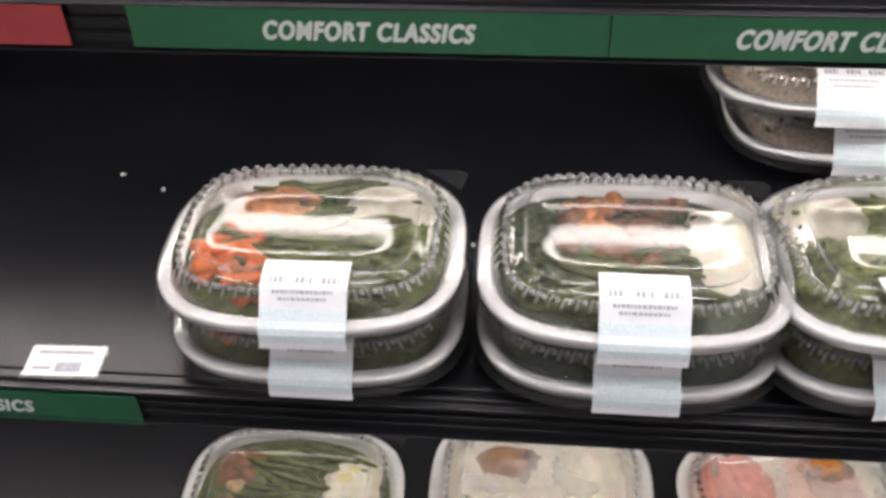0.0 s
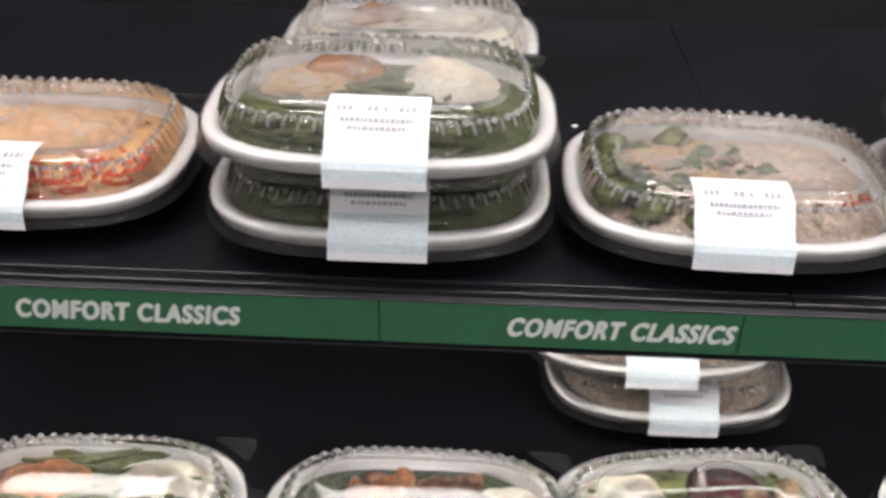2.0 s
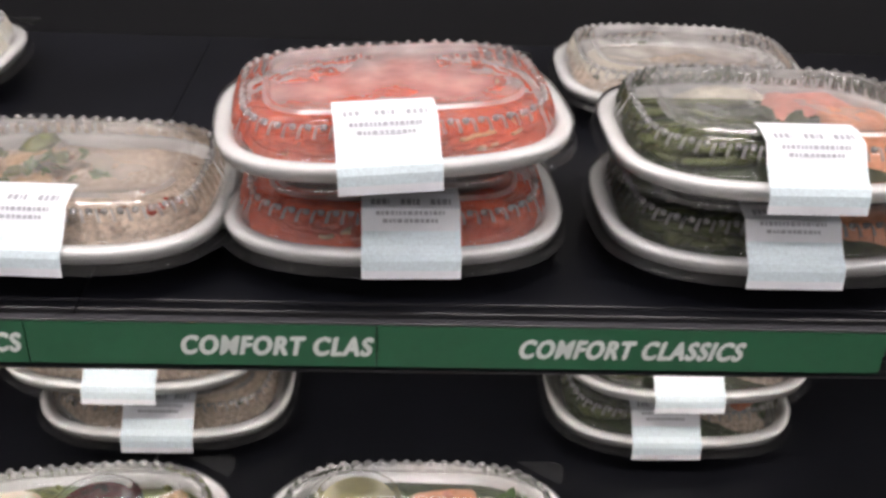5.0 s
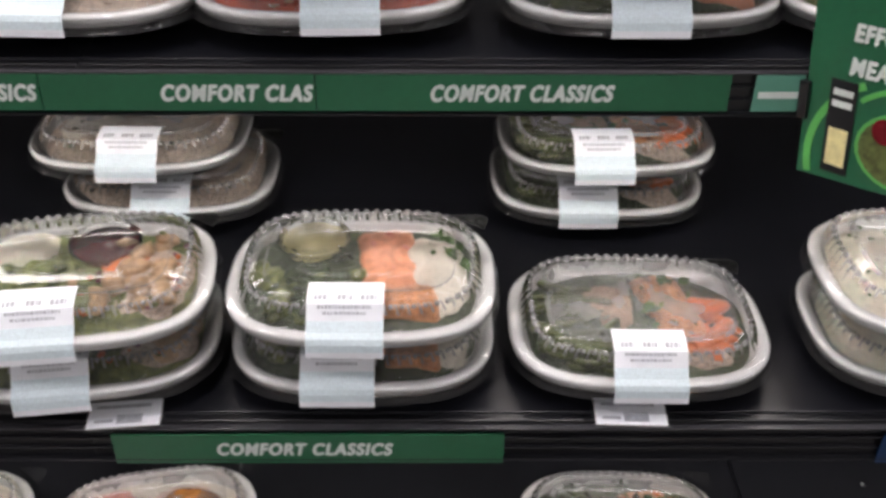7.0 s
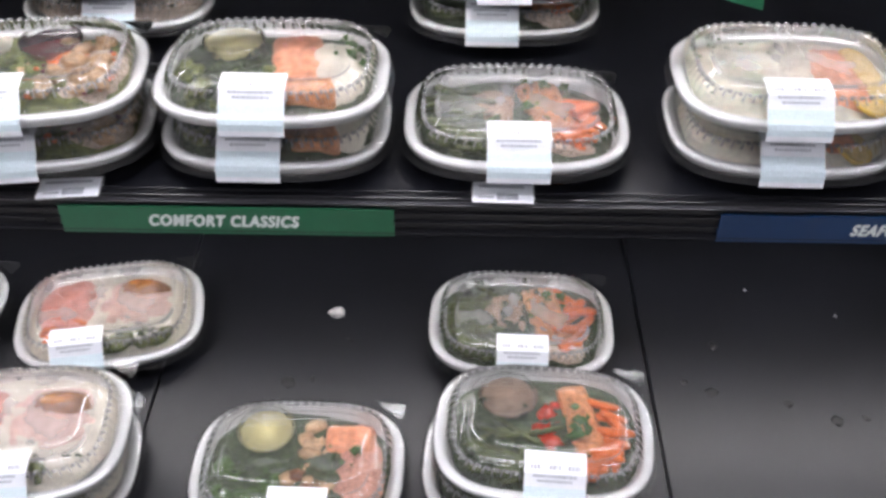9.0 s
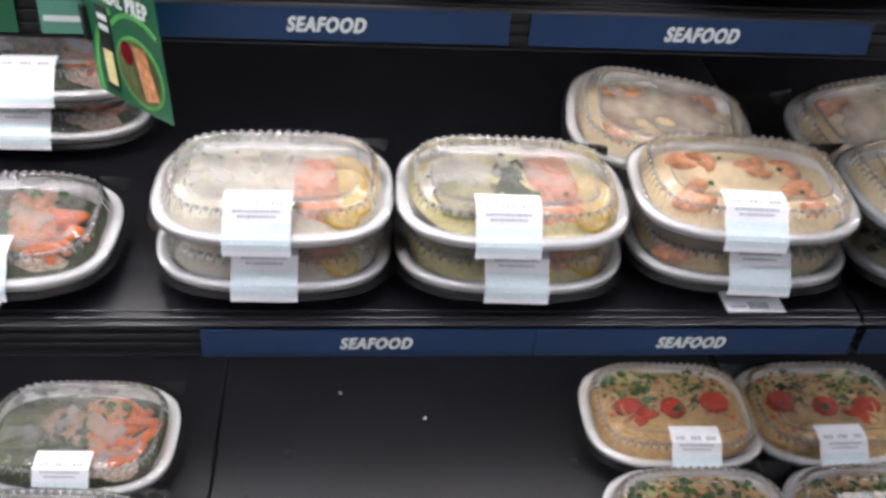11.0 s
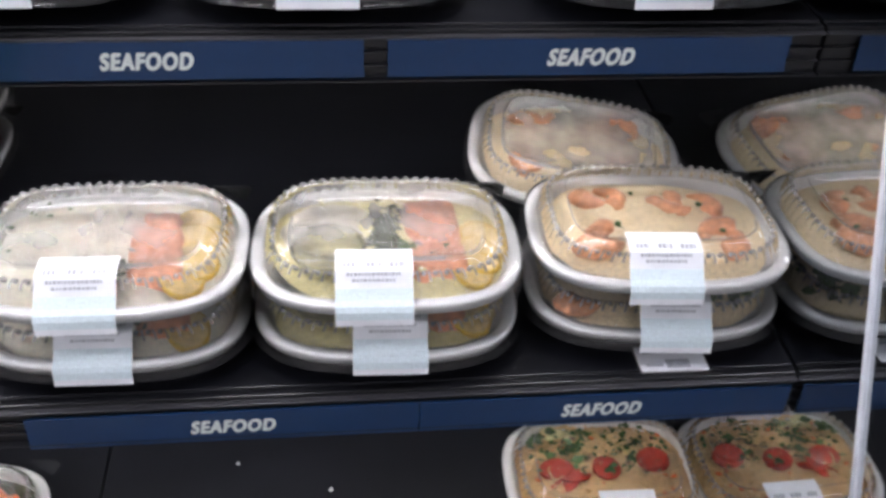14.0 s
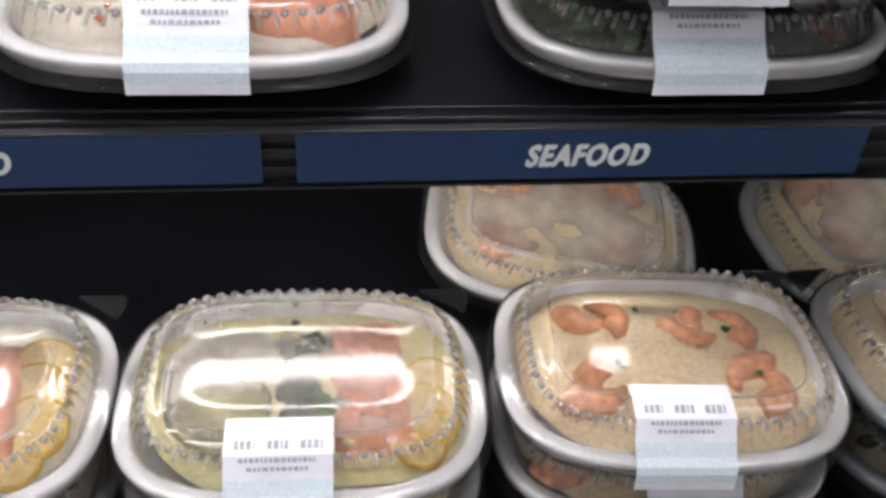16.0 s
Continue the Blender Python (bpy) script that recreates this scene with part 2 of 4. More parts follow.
# ---- the store around ----
XL, XR = -0.75, 1.745
structure(box("floor", (-5, 6.5, -4.5, 1.2, -0.1, 0.0), M_FLOOR), "polished grey store floor before the display case", "floor")
structure(box("ceiling", (-5, 6.5, -4.5, 1.2, 3.2, 3.3), M_CEIL), "white store ceiling above the aisle", "ceiling")
# unseen walls, added to close the room round the ambient light
structure(box("wall_south", (-5, 6.5, -4.6, -4.5, 0, 3.2), M_WALL), "unseen grey wall across the aisle, added to enclose the store", "wall")
structure(box("wall_west", (-5.1, -5, -4.5, 1.2, 0, 3.2), M_WALL), "unseen grey wall at the aisle's end, added to enclose the store", "wall")
structure(box("wall_east", (6.5, 6.6, -4.5, 1.2, 0, 3.2), M_WALL), "unseen grey wall at the aisle's end, added to enclose the store", "wall")
structure(box("wall_north", (-5, 6.5, 1.2, 1.3, 0, 3.2), M_WALL), "unseen grey wall behind the display case, added to enclose the store", "wall")


def ceiling_light(x, y):
    e = tagged(new("ceiling_light"), "white rectangular ceiling light panel, switched on", "ceiling light", "ceiling lights")
    e.location = (x, y, 3.2)
    box("frame", (-0.62, 0.62, -0.17, 0.17, -0.03, -0.004), M_CEIL, e, 0.004)
    box("diffuser", (-0.59, 0.59, -0.14, 0.14, -0.038, -0.032), M_PANEL, e)
    return e


for cx in (-1.6, 0.4, 2.4):
    for cy in (-0.9, -2.6):
        ceiling_light(cx, cy)

# ---- the refrigerated case ----
structure(box("wall_case_back", (XL, XR, 0.50, 0.56, 0.35, 2.05), M_BACK), "black back panel of the refrigerated case", "back panel")
structure(box("wall_case_left", (XL - 0.04, XL, -0.42, 0.56, 0.0, 2.05), M_BACK), "black side panel of the refrigerated case", "side panel")
structure(box("wall_case_base", (XL, XR, -0.36, 0.56, 0.0, 0.50), M_FOOT), "black base of the refrigerated case", "case base")
structure(box("wall_case_canopy", (XL - 0.04, XR + 0.06, -0.06, 0.56, 2.05, 2.22), M_BACK), "black canopy of the refrigerated case", "canopy")

mirror = tagged(new("end_panel"), "dark mirrored glass end panel with a slim metal trim", "mirror panel")
box("mirror_glass", (XR, XR + 0.012, -0.50, 0.56, 0.0, 2.05), M_MIRROR, mirror, 0.001)
box("backing", (XR + 0.012, XR + 0.05, -0.50, 0.56, 0.0, 2.05), M_BACK, mirror)
extrude_x("trim", [(-0.290, 0.72), (-0.283, 0.72), (-0.032, 1.32), (-0.039, 1.32)], XR - 0.003, XR - 0.0002, M_CHROME, mirror, "slim pale metal trim strip")


def tube_light(x0, x1, y, z, glowing, size, label):
    e = tagged(new("strip_light"), label, "strip light", "strip lights")
    e.location = (x0, y, z)
    w = x1 - x0
    box("housing", (0, w, -size * 0.7, size * 0.7, 0.0, 0.012), M_CEIL, e, 0.002)
    bm = bmesh.new()
    bmesh.ops.create_cone(bm, cap_ends=True, segments=14, radius1=size * 0.5, radius2=size * 0.5, depth=w - 0.02)
    bmesh.ops.rotate(bm, verts=bm.verts, matrix=Matrix.Rotation(radians(90), 3, "Y"))
    bmesh.ops.translate(bm, verts=bm.verts, vec=(w / 2, 0, -size * 0.5 - 0.001))
    me = bpy.data.meshes.new("tube")
    bm.to_mesh(me)
    bm.free()
    me.materials.append(glowing)
    part_mesh("tube", me, e)
    return e


ZA, ZB, ZC = 1.137, 0.874, 0.566
YA, YB = 0.0, -0.11


def shelf(name, y0, z, y1, joints, label):
    """A black shelf: top plates with joints between, front price channel with ribs, brackets."""
    e = tagged(new(name), label, "shelf", "shelves of the case")
    xs = [XL + 0.002] + joints + [XR - 0.001]
    for a, b in zip(xs, xs[1:]):
        box("top_plate", (a + 0.0001, b - 0.0001, y0 + 0.012, y1, z - 0.006, z), M_SHELF, e, 0.0012)
    # channel: back plate, a top ledge and three ribs
    for a, b in zip(xs, xs[1:]):
        box("price_channel", (a + 0.00004, b - 0.00004, y0 + 0.003, y0 + 0.012, z - 0.042, z - 0.001), M_CHANNEL, e, 0.0015)
    for dz, th in ((-0.0045, 0.0016), (-0.0395, 0.0016)):
        box("channel_lip", (xs[0], xs[-1], y0 - 0.003, y0 + 0.003, z + dz - th, z + dz), M_CHANNEL_EDGE if dz > -0.01 else M_CHANNEL, e, 0.0005)
    for dz in (-0.017, -0.028):
        box("channel_rib", (xs[0], xs[-1], y0 - 0.0005, y0 + 0.003, z + dz - 0.0018, z + dz), M_CHANNEL, e, 0.0005)
    for x in xs[1:-1] + [xs[0] + 0.03, xs[-1] - 0.02]:
        box("bracket", (x - 0.002, x + 0.002, y0 + 0.04, y1, z - 0.030, z - 0.007), M_CHANNEL, e)
    return e


shelf("shelf", YA, ZA, 0.499, [0.475, 1.05], "black metal shelf with a price channel, upper tier")
shelf("shelf", YB, ZB, 0.499, [0.462], "black metal shelf with a price channel, middle tier")

deck = tagged(new("bottom_deck"), "black metal bottom deck with dried spills", "deck")
for a, b in ((XL + 0.002, -0.06), (-0.06, 0.515), (0.515, 1.094), (1.094, XR - 0.004)):
    box("deck_plate", (a + 0.0012, b - 0.0012, -0.34, 0.499, ZC - 0.012, ZC), M_DECK, deck, 0.0015)
box("deck_front", (XL + 0.002, XR - 0.004, -0.37, -0.342, 0.501, ZC + 0.03), M_CHANNEL, deck, 0.003)
box("deck_support", (XL + 0.002, XR - 0.004, -0.33, 0.499, 0.501, ZC - 0.013), M_FOOT, deck)

tube_light(XL + 0.05, XR - 0.09, 0.085, ZA - 0.046, M_TUBE, 0.0145, "white strip light under the upper shelf, switched on")
tube_light(XL + 0.05, XR - 0.09, 0.04, ZB - 0.045, M_TUBE, 0.018, "white strip light under the middle shelf, switched on")
tube_light(XL + 0.05, XR - 0.03, 0.03, 2.036, M_CANOPY, 0.05, "white strip light in the canopy, switched on")

# ---- signs in the channels ----
def strip_sign(x0, x1, y, zb, zt, material, label, word="", tx=0.0, tw=0.0, th=0.0135, part_bar=False):
    e = tagged(new("shelf_sign"), label, "shelf sign", "signs in the price channels")
    e.location = (x0, y, zb)
    w, h = x1 - x0, zt - zb
    box("card", (0.0004, w - 0.0004, -0.0028, -0.0012, 0, h), material, e, 0.0003)
    if word:
        text_mesh("lettering", word, tw, th, M_INK, e, Matrix.Translation((tx - x0, -0.0030, (h - th) / 2)) @ pose(0, 0, 0, 90))
    if part_bar:
        box("bar", (w * 0.1, w * 0.9, -0.0036, -0.0029, h * 0.38, h * 0.55), M_INK, e)
    return e


A0, A1 = ZA - 0.037, ZA - 0.0065
CC, CC_L = "COMFORT CLASSICS", "green card sign reading comfort classics in white letters"
for x0, x1, word, tx, tw in ((-0.093, 0.223, CC, -0.002, 0.139), (0.223, 0.445, CC, 0.303, 0.139),
                             (0.445, 0.654, "COMFORT CLAS", 0.537, 0.115), (0.654, 0.970, CC, 0.742, 0.139)):
    strip_sign(x0, x1, YA, A0, A1, M_GREEN, CC_L, word, tx, tw)
strip_sign(-0.450, -0.136, YA, A0, A1, M_RED, "plain red card sign in the price channel")
strip_sign(0.9875, 1.0255, YA, A0, A1, M_TEAL, "small pale green card sign with a white bar", part_bar=True)
SF_L = "navy blue card sign reading seafood in white letters"
strip_sign(1.075, 1.386, YA, A0, A1, M_BLUE, SF_L, "SEAFOOD", 1.193, 0.067)
strip_sign(1.403, 1.717, YA, A0, A1, M_BLUE, SF_L, "SEAFOOD", 1.526, 0.067)
B0, B1 = ZB - 0.044, ZB - 0.011
strip_sign(-0.435, -0.114, YB, B0, B1, M_GREEN, CC_L, CC, -0.345, 0.146)
strip_sign(0.480, 0.802, YB, B0, B1, M_GREEN, CC_L, CC, 0.566, 0.144)
strip_sign(1.112, 1.424, YB, B0, B1, M_BLUE, SF_L, "SEAFOOD", 1.240, 0.067)
strip_sign(1.424, 1.740, YB, B0, B1, M_BLUE, SF_L, "SEAFOOD", 1.544, 0.067)

# ---- meal containers ----
HA, HB = 0.1118, 0.0882
FLUTES, PER = 62, 8
NSEG = FLUTES * PER


def outline(d, ang):
    a, b = HA - d, HB - d
    power = 3.0 + 55 * max(0.0, d - 0.008)
    c, s = math.cos(ang), math.sin(ang)
    r = (abs(c / a) ** power + abs(s / b) ** power) ** (-1 / power)
    return r * c, r * s


def even_angles(d, count):
    """Angles that divide the outline into equal lengths."""
    fine = 2880
    ring = [outline(d, 2 * math.pi * k / fine) for k in range(fine + 1)]
    run = [0.0]
    for p, q in zip(ring, ring[1:]):
        run.append(run[-1] + math.hypot(q[0] - p[0], q[1] - p[1]))
    return [float(np.interp(run[-1] * k / count, run, range(fine + 1))) * 2 * math.pi / fine for k in range(count)]


ANGLES = even_angles(0.020, NSEG)


def rings_mesh(name, rings, mats, idx_of=None, cap0=False, cap1=False):
    """Closed rings (inset, height, depth of the flutes) joined into a shell; milky strips between flutes stand in for
    bright glints.
    """
    verts, faces, idx = [], [], []
    for d, z, f in rings:
        for k, ang in enumerate(ANGLES):
            bump = abs(math.sin(math.pi * k / PER)) if f else 0.0
            x, y = outline(d + f * (0.45 - bump), ang)
            verts.append((x, y, z + 0.35 * f * bump))
    for r in range(len(rings) - 1):
        for k in range(NSEG):
            k2 = (k + 1) % NSEG
            faces.append((r * NSEG + k, r * NSEG + k2, (r + 1) * NSEG + k2, (r + 1) * NSEG + k))
            # pale strip in each valley paints the glint of the rib's edge
            rib_glint = rings[r][2] > 0.0040 and k % PER in (0, PER - 1)
            idx.append(3 if rib_glint else idx_of[r] if idx_of else 0)
    if cap0:
        faces.append(tuple(range(NSEG - 1, -1, -1)))
        idx.append(idx_of[0] if idx_of else 0)
    if cap1:
        o = (len(rings) - 1) * NSEG
        faces.append(tuple(range(o, o + NSEG)))
        idx.append(idx_of[-1] if idx_of else 0)
    return mesh_of(name, verts, faces, mats, idx)


TRAY = rings_mesh("tray", [(0.043, 0.0, 0), (0.038, 0.002, 0), (0.019, 0.0200, 0), (0.010, 0.0225, 0)], M_TRAYSIDE, cap0=True)
TRAY_IN = rings_mesh("tray_lining", [(0.041, 0.003, 0), (0.021, 0.022, 0), (0.0130, 0.0312, 0)], M_WHITE, cap0=True)
TRAY_RIM = rings_mesh("rim", [(0.0100, 0.0236, 0), (0.0030, 0.0236, 0), (0.0020, 0.0244, 0), (0.0010, 0.0300, 0), (0.0014, 0.0322, 0), (0.0030, 0.0334, 0), (0.0085, 0.0334, 0), (0.0112, 0.0326, 0), (0.0132, 0.0304, 0)], M_WHITE)
LID_RINGS = [(-0.0024, 0.0186, 0), (-0.0028, 0.0194, 0), (-0.0010, 0.0204, 0), (-0.0004, 0.0270, 0), (-0.0008, 0.0276, 0), (-0.0002, 0.0325, 0), (0.0010, 0.0346, 0), (0.0080, 0.0346, 0), (0.0112, 0.0336, 0),
             (0.0124, 0.0350, 0.0014), (0.0144, 0.0392, 0.0036), (0.0164, 0.0436, 0.0042), (0.0182, 0.0474, 0.0046), (0.0200, 0.0498, 0.0048), (0.0220, 0.0506, 0.0036), (0.0240, 0.0498, 0.0016), (0.0254, 0.0490, 0),
             (0.0284, 0.0508, 0), (0.0318, 0.0531, 0), (0.0330, 0.0534, 0), (0.0342, 0.0552, 0), (0.0354, 0.0554, 0), (0.0364, 0.0530, 0), (0.0372, 0.0512, 0), (0.0600, 0.0511, 0)]
# slot 3 on the ridge: pale line painted in as its highlight
LID_SLOTS = [2] * 5 + [0] * 13 + [1, 1, 3, 1, 1, 1]
LIDS = {k: rings_mesh("lid", LID_RINGS, ms + [M_SKIRT, M_GLINT], LID_SLOTS, cap1=True) for k, ms in (("clear", [M_LID, M_LID_TOP]), ("mist", [M_LID, M_LID_MIST]), ("fog", [M_LID_THIN, M_LID_FOG]))}


def tab_mesh():
    """The clear pull tab at the lid's back corner."""
    pts = [(0.074, 0.0882), (0.104, 0.064), (0.108, 0.079), (0.107, 0.085), (0.102, 0.0882)]
    n = len(pts)
    verts = [(x, y, 0.0338) for x, y in pts] + [(x, y, 0.0344) for x, y in pts]
    faces = [tuple(range(n - 1, -1, -1)), tuple(range(n, 2 * n))] + [(i, (i + 1) % n, n + (i + 1) % n, n + i) for i in range(n)]
    return mesh_of("pull_tab", verts, faces, M_TAB, smooth=False)


TAB = tab_mesh()


def bead_mesh():
    """The row of moulded beads round the lid's shoulder."""
    g = Geo()
    for k in range(FLUTES):
        x, y = outline(0.0198, ANGLES[k * PER + PER // 2])
        g.add(blob_geo((x, y, 0.0505), (0.0024, 0.0024, 0.0022), random.Random(k), 8, 5, rough=0.04))
    return mesh_of("bead_edge", g.v, g.f, M_GLINT)


def label_mesh():
    prof = [(-HB + 0.0440, 0.0562), (-HB + 0.0330, 0.0572), (-HB + 0.0190, 0.0548), (-HB + 0.0105, 0.0440), (-HB + 0.0040, 0.0378), (-HB - 0.0010, 0.0352), (-HB - 0.0032, 0.0310), (-HB - 0.0042, 0.0250), (-HB - 0.0046, 0.0195)]
    verts, faces, idx = [], [], []
    hw, th = 0.0298, 0.0005
    for x in (-hw, hw):
        for y, z in prof:
            verts += [(x, y, z), (x, y + th, z - th * 0.6)]
    n = len(prof)
    for i in range(n - 1):
        a, b = 2 * i, 2 * i + 2
        o = 2 * n
        faces += [(a, a + o, b + o, b), (a + 1, b + 1, b + 1 + o, a + 1 + o), (a, b, b + 1, a + 1), (a + o, a + 1 + o, b + 1 + o, b + o)]
        idx += [1 if 3 <= i <= 6 else 0] + [0] * 3
    # lines of small print, too fine to read
    def bar(x0, x1, f0, f1, k):
        (y0, z0), (y1, z1) = prof[k], prof[k + 1]
        p = lambda f: (y0 + (y1 - y0) * f - 0.0005, z0 + (z1 - z0) * f + 0.0005)
        s = len(verts)
        a, b = p(f0), p(f1)
        verts.extend([(x0, *a), (x1, *a), (x1, *b), (x0, *b)])
        faces.append((s, s + 3, s + 2, s + 1))
        idx.append(2)
    rnd = random.Random(5)
    for row, (k, f0, f1, groups) in enumerate(((1, 0.35, 0.75, ((-0.024, -0.013), (-0.006, 0.006), (0.012, 0.025))), (2, 0.12, 0.30, ((-0.021, 0.020),)), (2, 0.48, 0.64, ((-0.017, 0.016),)))):
        for g0, g1 in groups:
            x = g0
            while x < g1:
                w = rnd.uniform(0.0012, 0.0030)
                bar(x, min(g1, x + w), f0, f1, k)
                x += w + 0.0009
    return mesh_of("label", verts, faces, [M_LABEL, M_FINEPRINT, M_PRINT], idx, smooth=False)


LABEL = label_mesh()


# -- food pieces: each returns verts and faces
def tube_geo(pts, radii, seg=6):
    verts, faces = [], []
    for i, p in enumerate(pts):
        d = (pts[min(i + 1, len(pts) - 1)] - pts[max(i - 1, 0)]).normalized()
        a = d.cross(Vector((0, 0, 1)))
        a = a.normalized() if a.length > 1e-5 else Vector((1, 0, 0))
        b = a.cross(d)
        for k in range(seg):
            t = 2 * math.pi * k / seg
            verts.append(tuple(p + (a * math.cos(t) + b * math.sin(t)) * radii[i]))
    for i in range(len(pts) - 1):
        for k in range(seg):
            k2 = (k + 1) % seg
            faces.append((i * seg + k, i * seg + k2, (i + 1) * seg + k2, (i + 1) * seg + k))
    faces += [tuple(range(seg - 1, -1, -1)), tuple(range((len(pts) - 1) * seg, len(pts) * seg))]
    return verts, faces


def blob_geo(c, r, rnd, seg=10, rows=6, rough=0.25, freq=1.6):
    off = Vector((rnd.uniform(0, 50), rnd.uniform(0, 50), rnd.uniform(0, 50)))
    rot = Matrix.Rotation(rnd.uniform(0, 6.28), 3, "Z")
    verts, faces = [], []
    for i in range(rows + 1):
        ph = math.pi * i / rows
        for k in range(seg):
            t = 2 * math.pi * k / seg
            d = Vector((math.sin(ph) * math.cos(t), math.sin(ph) * math.sin(t), math.cos(ph)))
            s = 1 + rough * noise.noise(d * freq + off) + rough * 0.5 * noise.noise(d * freq * 3 + off)
            q = rot @ Vector((d.x * r[0] * s, d.y * r[1] * s, 0))
            verts.append((c[0] + q.x, c[1] + q.y, c[2] + d.z * r[2] * s))
    for i in range(rows):
        for k in range(seg):
            k2 = (k + 1) % seg
            faces.append((i * seg + k, (i + 1) * seg + k, (i + 1) * seg + k2, i * seg + k2))
    return verts, faces


def mound_geo(c, sx, sy, h, rnd, rough=0.22, freq=60.0, fine=1.0, seg=34, rows=9):
    """A low mound of soft or loose food on the tray."""
    verts, faces = [], []
    off = Vector((rnd.uniform(0, 50), rnd.uniform(0, 50), 0))
    for i in range(rows + 1):
        f = i / rows
        for k in range(seg):
            t = 2 * math.pi * k / seg
            x, y = math.cos(t), math.sin(t)
            rr = (abs(x) ** 2.6 + abs(y) ** 2.6) ** (-1 / 2.6) * f
            rr *= 1 + 0.10 * noise.noise(Vector((x * 1.7, y * 1.7, 0)) + off)
            px, py = c[0] + x * rr * sx, c[1] + y * rr * sy
            base = (1 - f ** 3.2)
            z = c[2] + h * base
            q = Vector((px * freq, py * freq, 0)) + off
            z += h * rough * noise.noise(q) * base + 0.0016 * fine * noise.noise(q * 5) * (1 - f ** 6)
            verts.append((px, py, z))
    for i in range(rows):
        for k in range(seg):
            k2 = (k + 1) % seg
            faces.append((i * seg + k, (i + 1) * seg + k, (i + 1) * seg + k2, i * seg + k2))
    return verts, faces


class Geo:
    def __init__(self):
        self.v, self.f, self.pieces = [], [], []

    def add(self, g):
        self.pieces.append(g)
        o = len(self.v)
        self.v += g[0]
        self.f += [tuple(i + o for i in f) for f in g[1]]


IN_X, IN_Y, FZ = 0.0942, 0.0708, 0.026


def under_lid(verts):
    """Food pressed down to stay clear of the lid."""
    out = []
    for x, y, z in verts:
        z = z if z < 0.026 else 0.026 + (z - 0.026) * 0.82
        k = 1 - 0.05 * min(1, max(0, z - 0.036) / 0.010)
        out.append((x * k, y * k, z))
    return out


def inside(x, y, margin=1.0):
    """Pulls a point into the tray's inner outline."""
    r = (abs(x / IN_X) ** 2.6 + abs(y / IN_Y) ** 2.6) ** (1 / 2.6)
    return (x / r * margin, y / r * margin) if r > margin else (x, y)


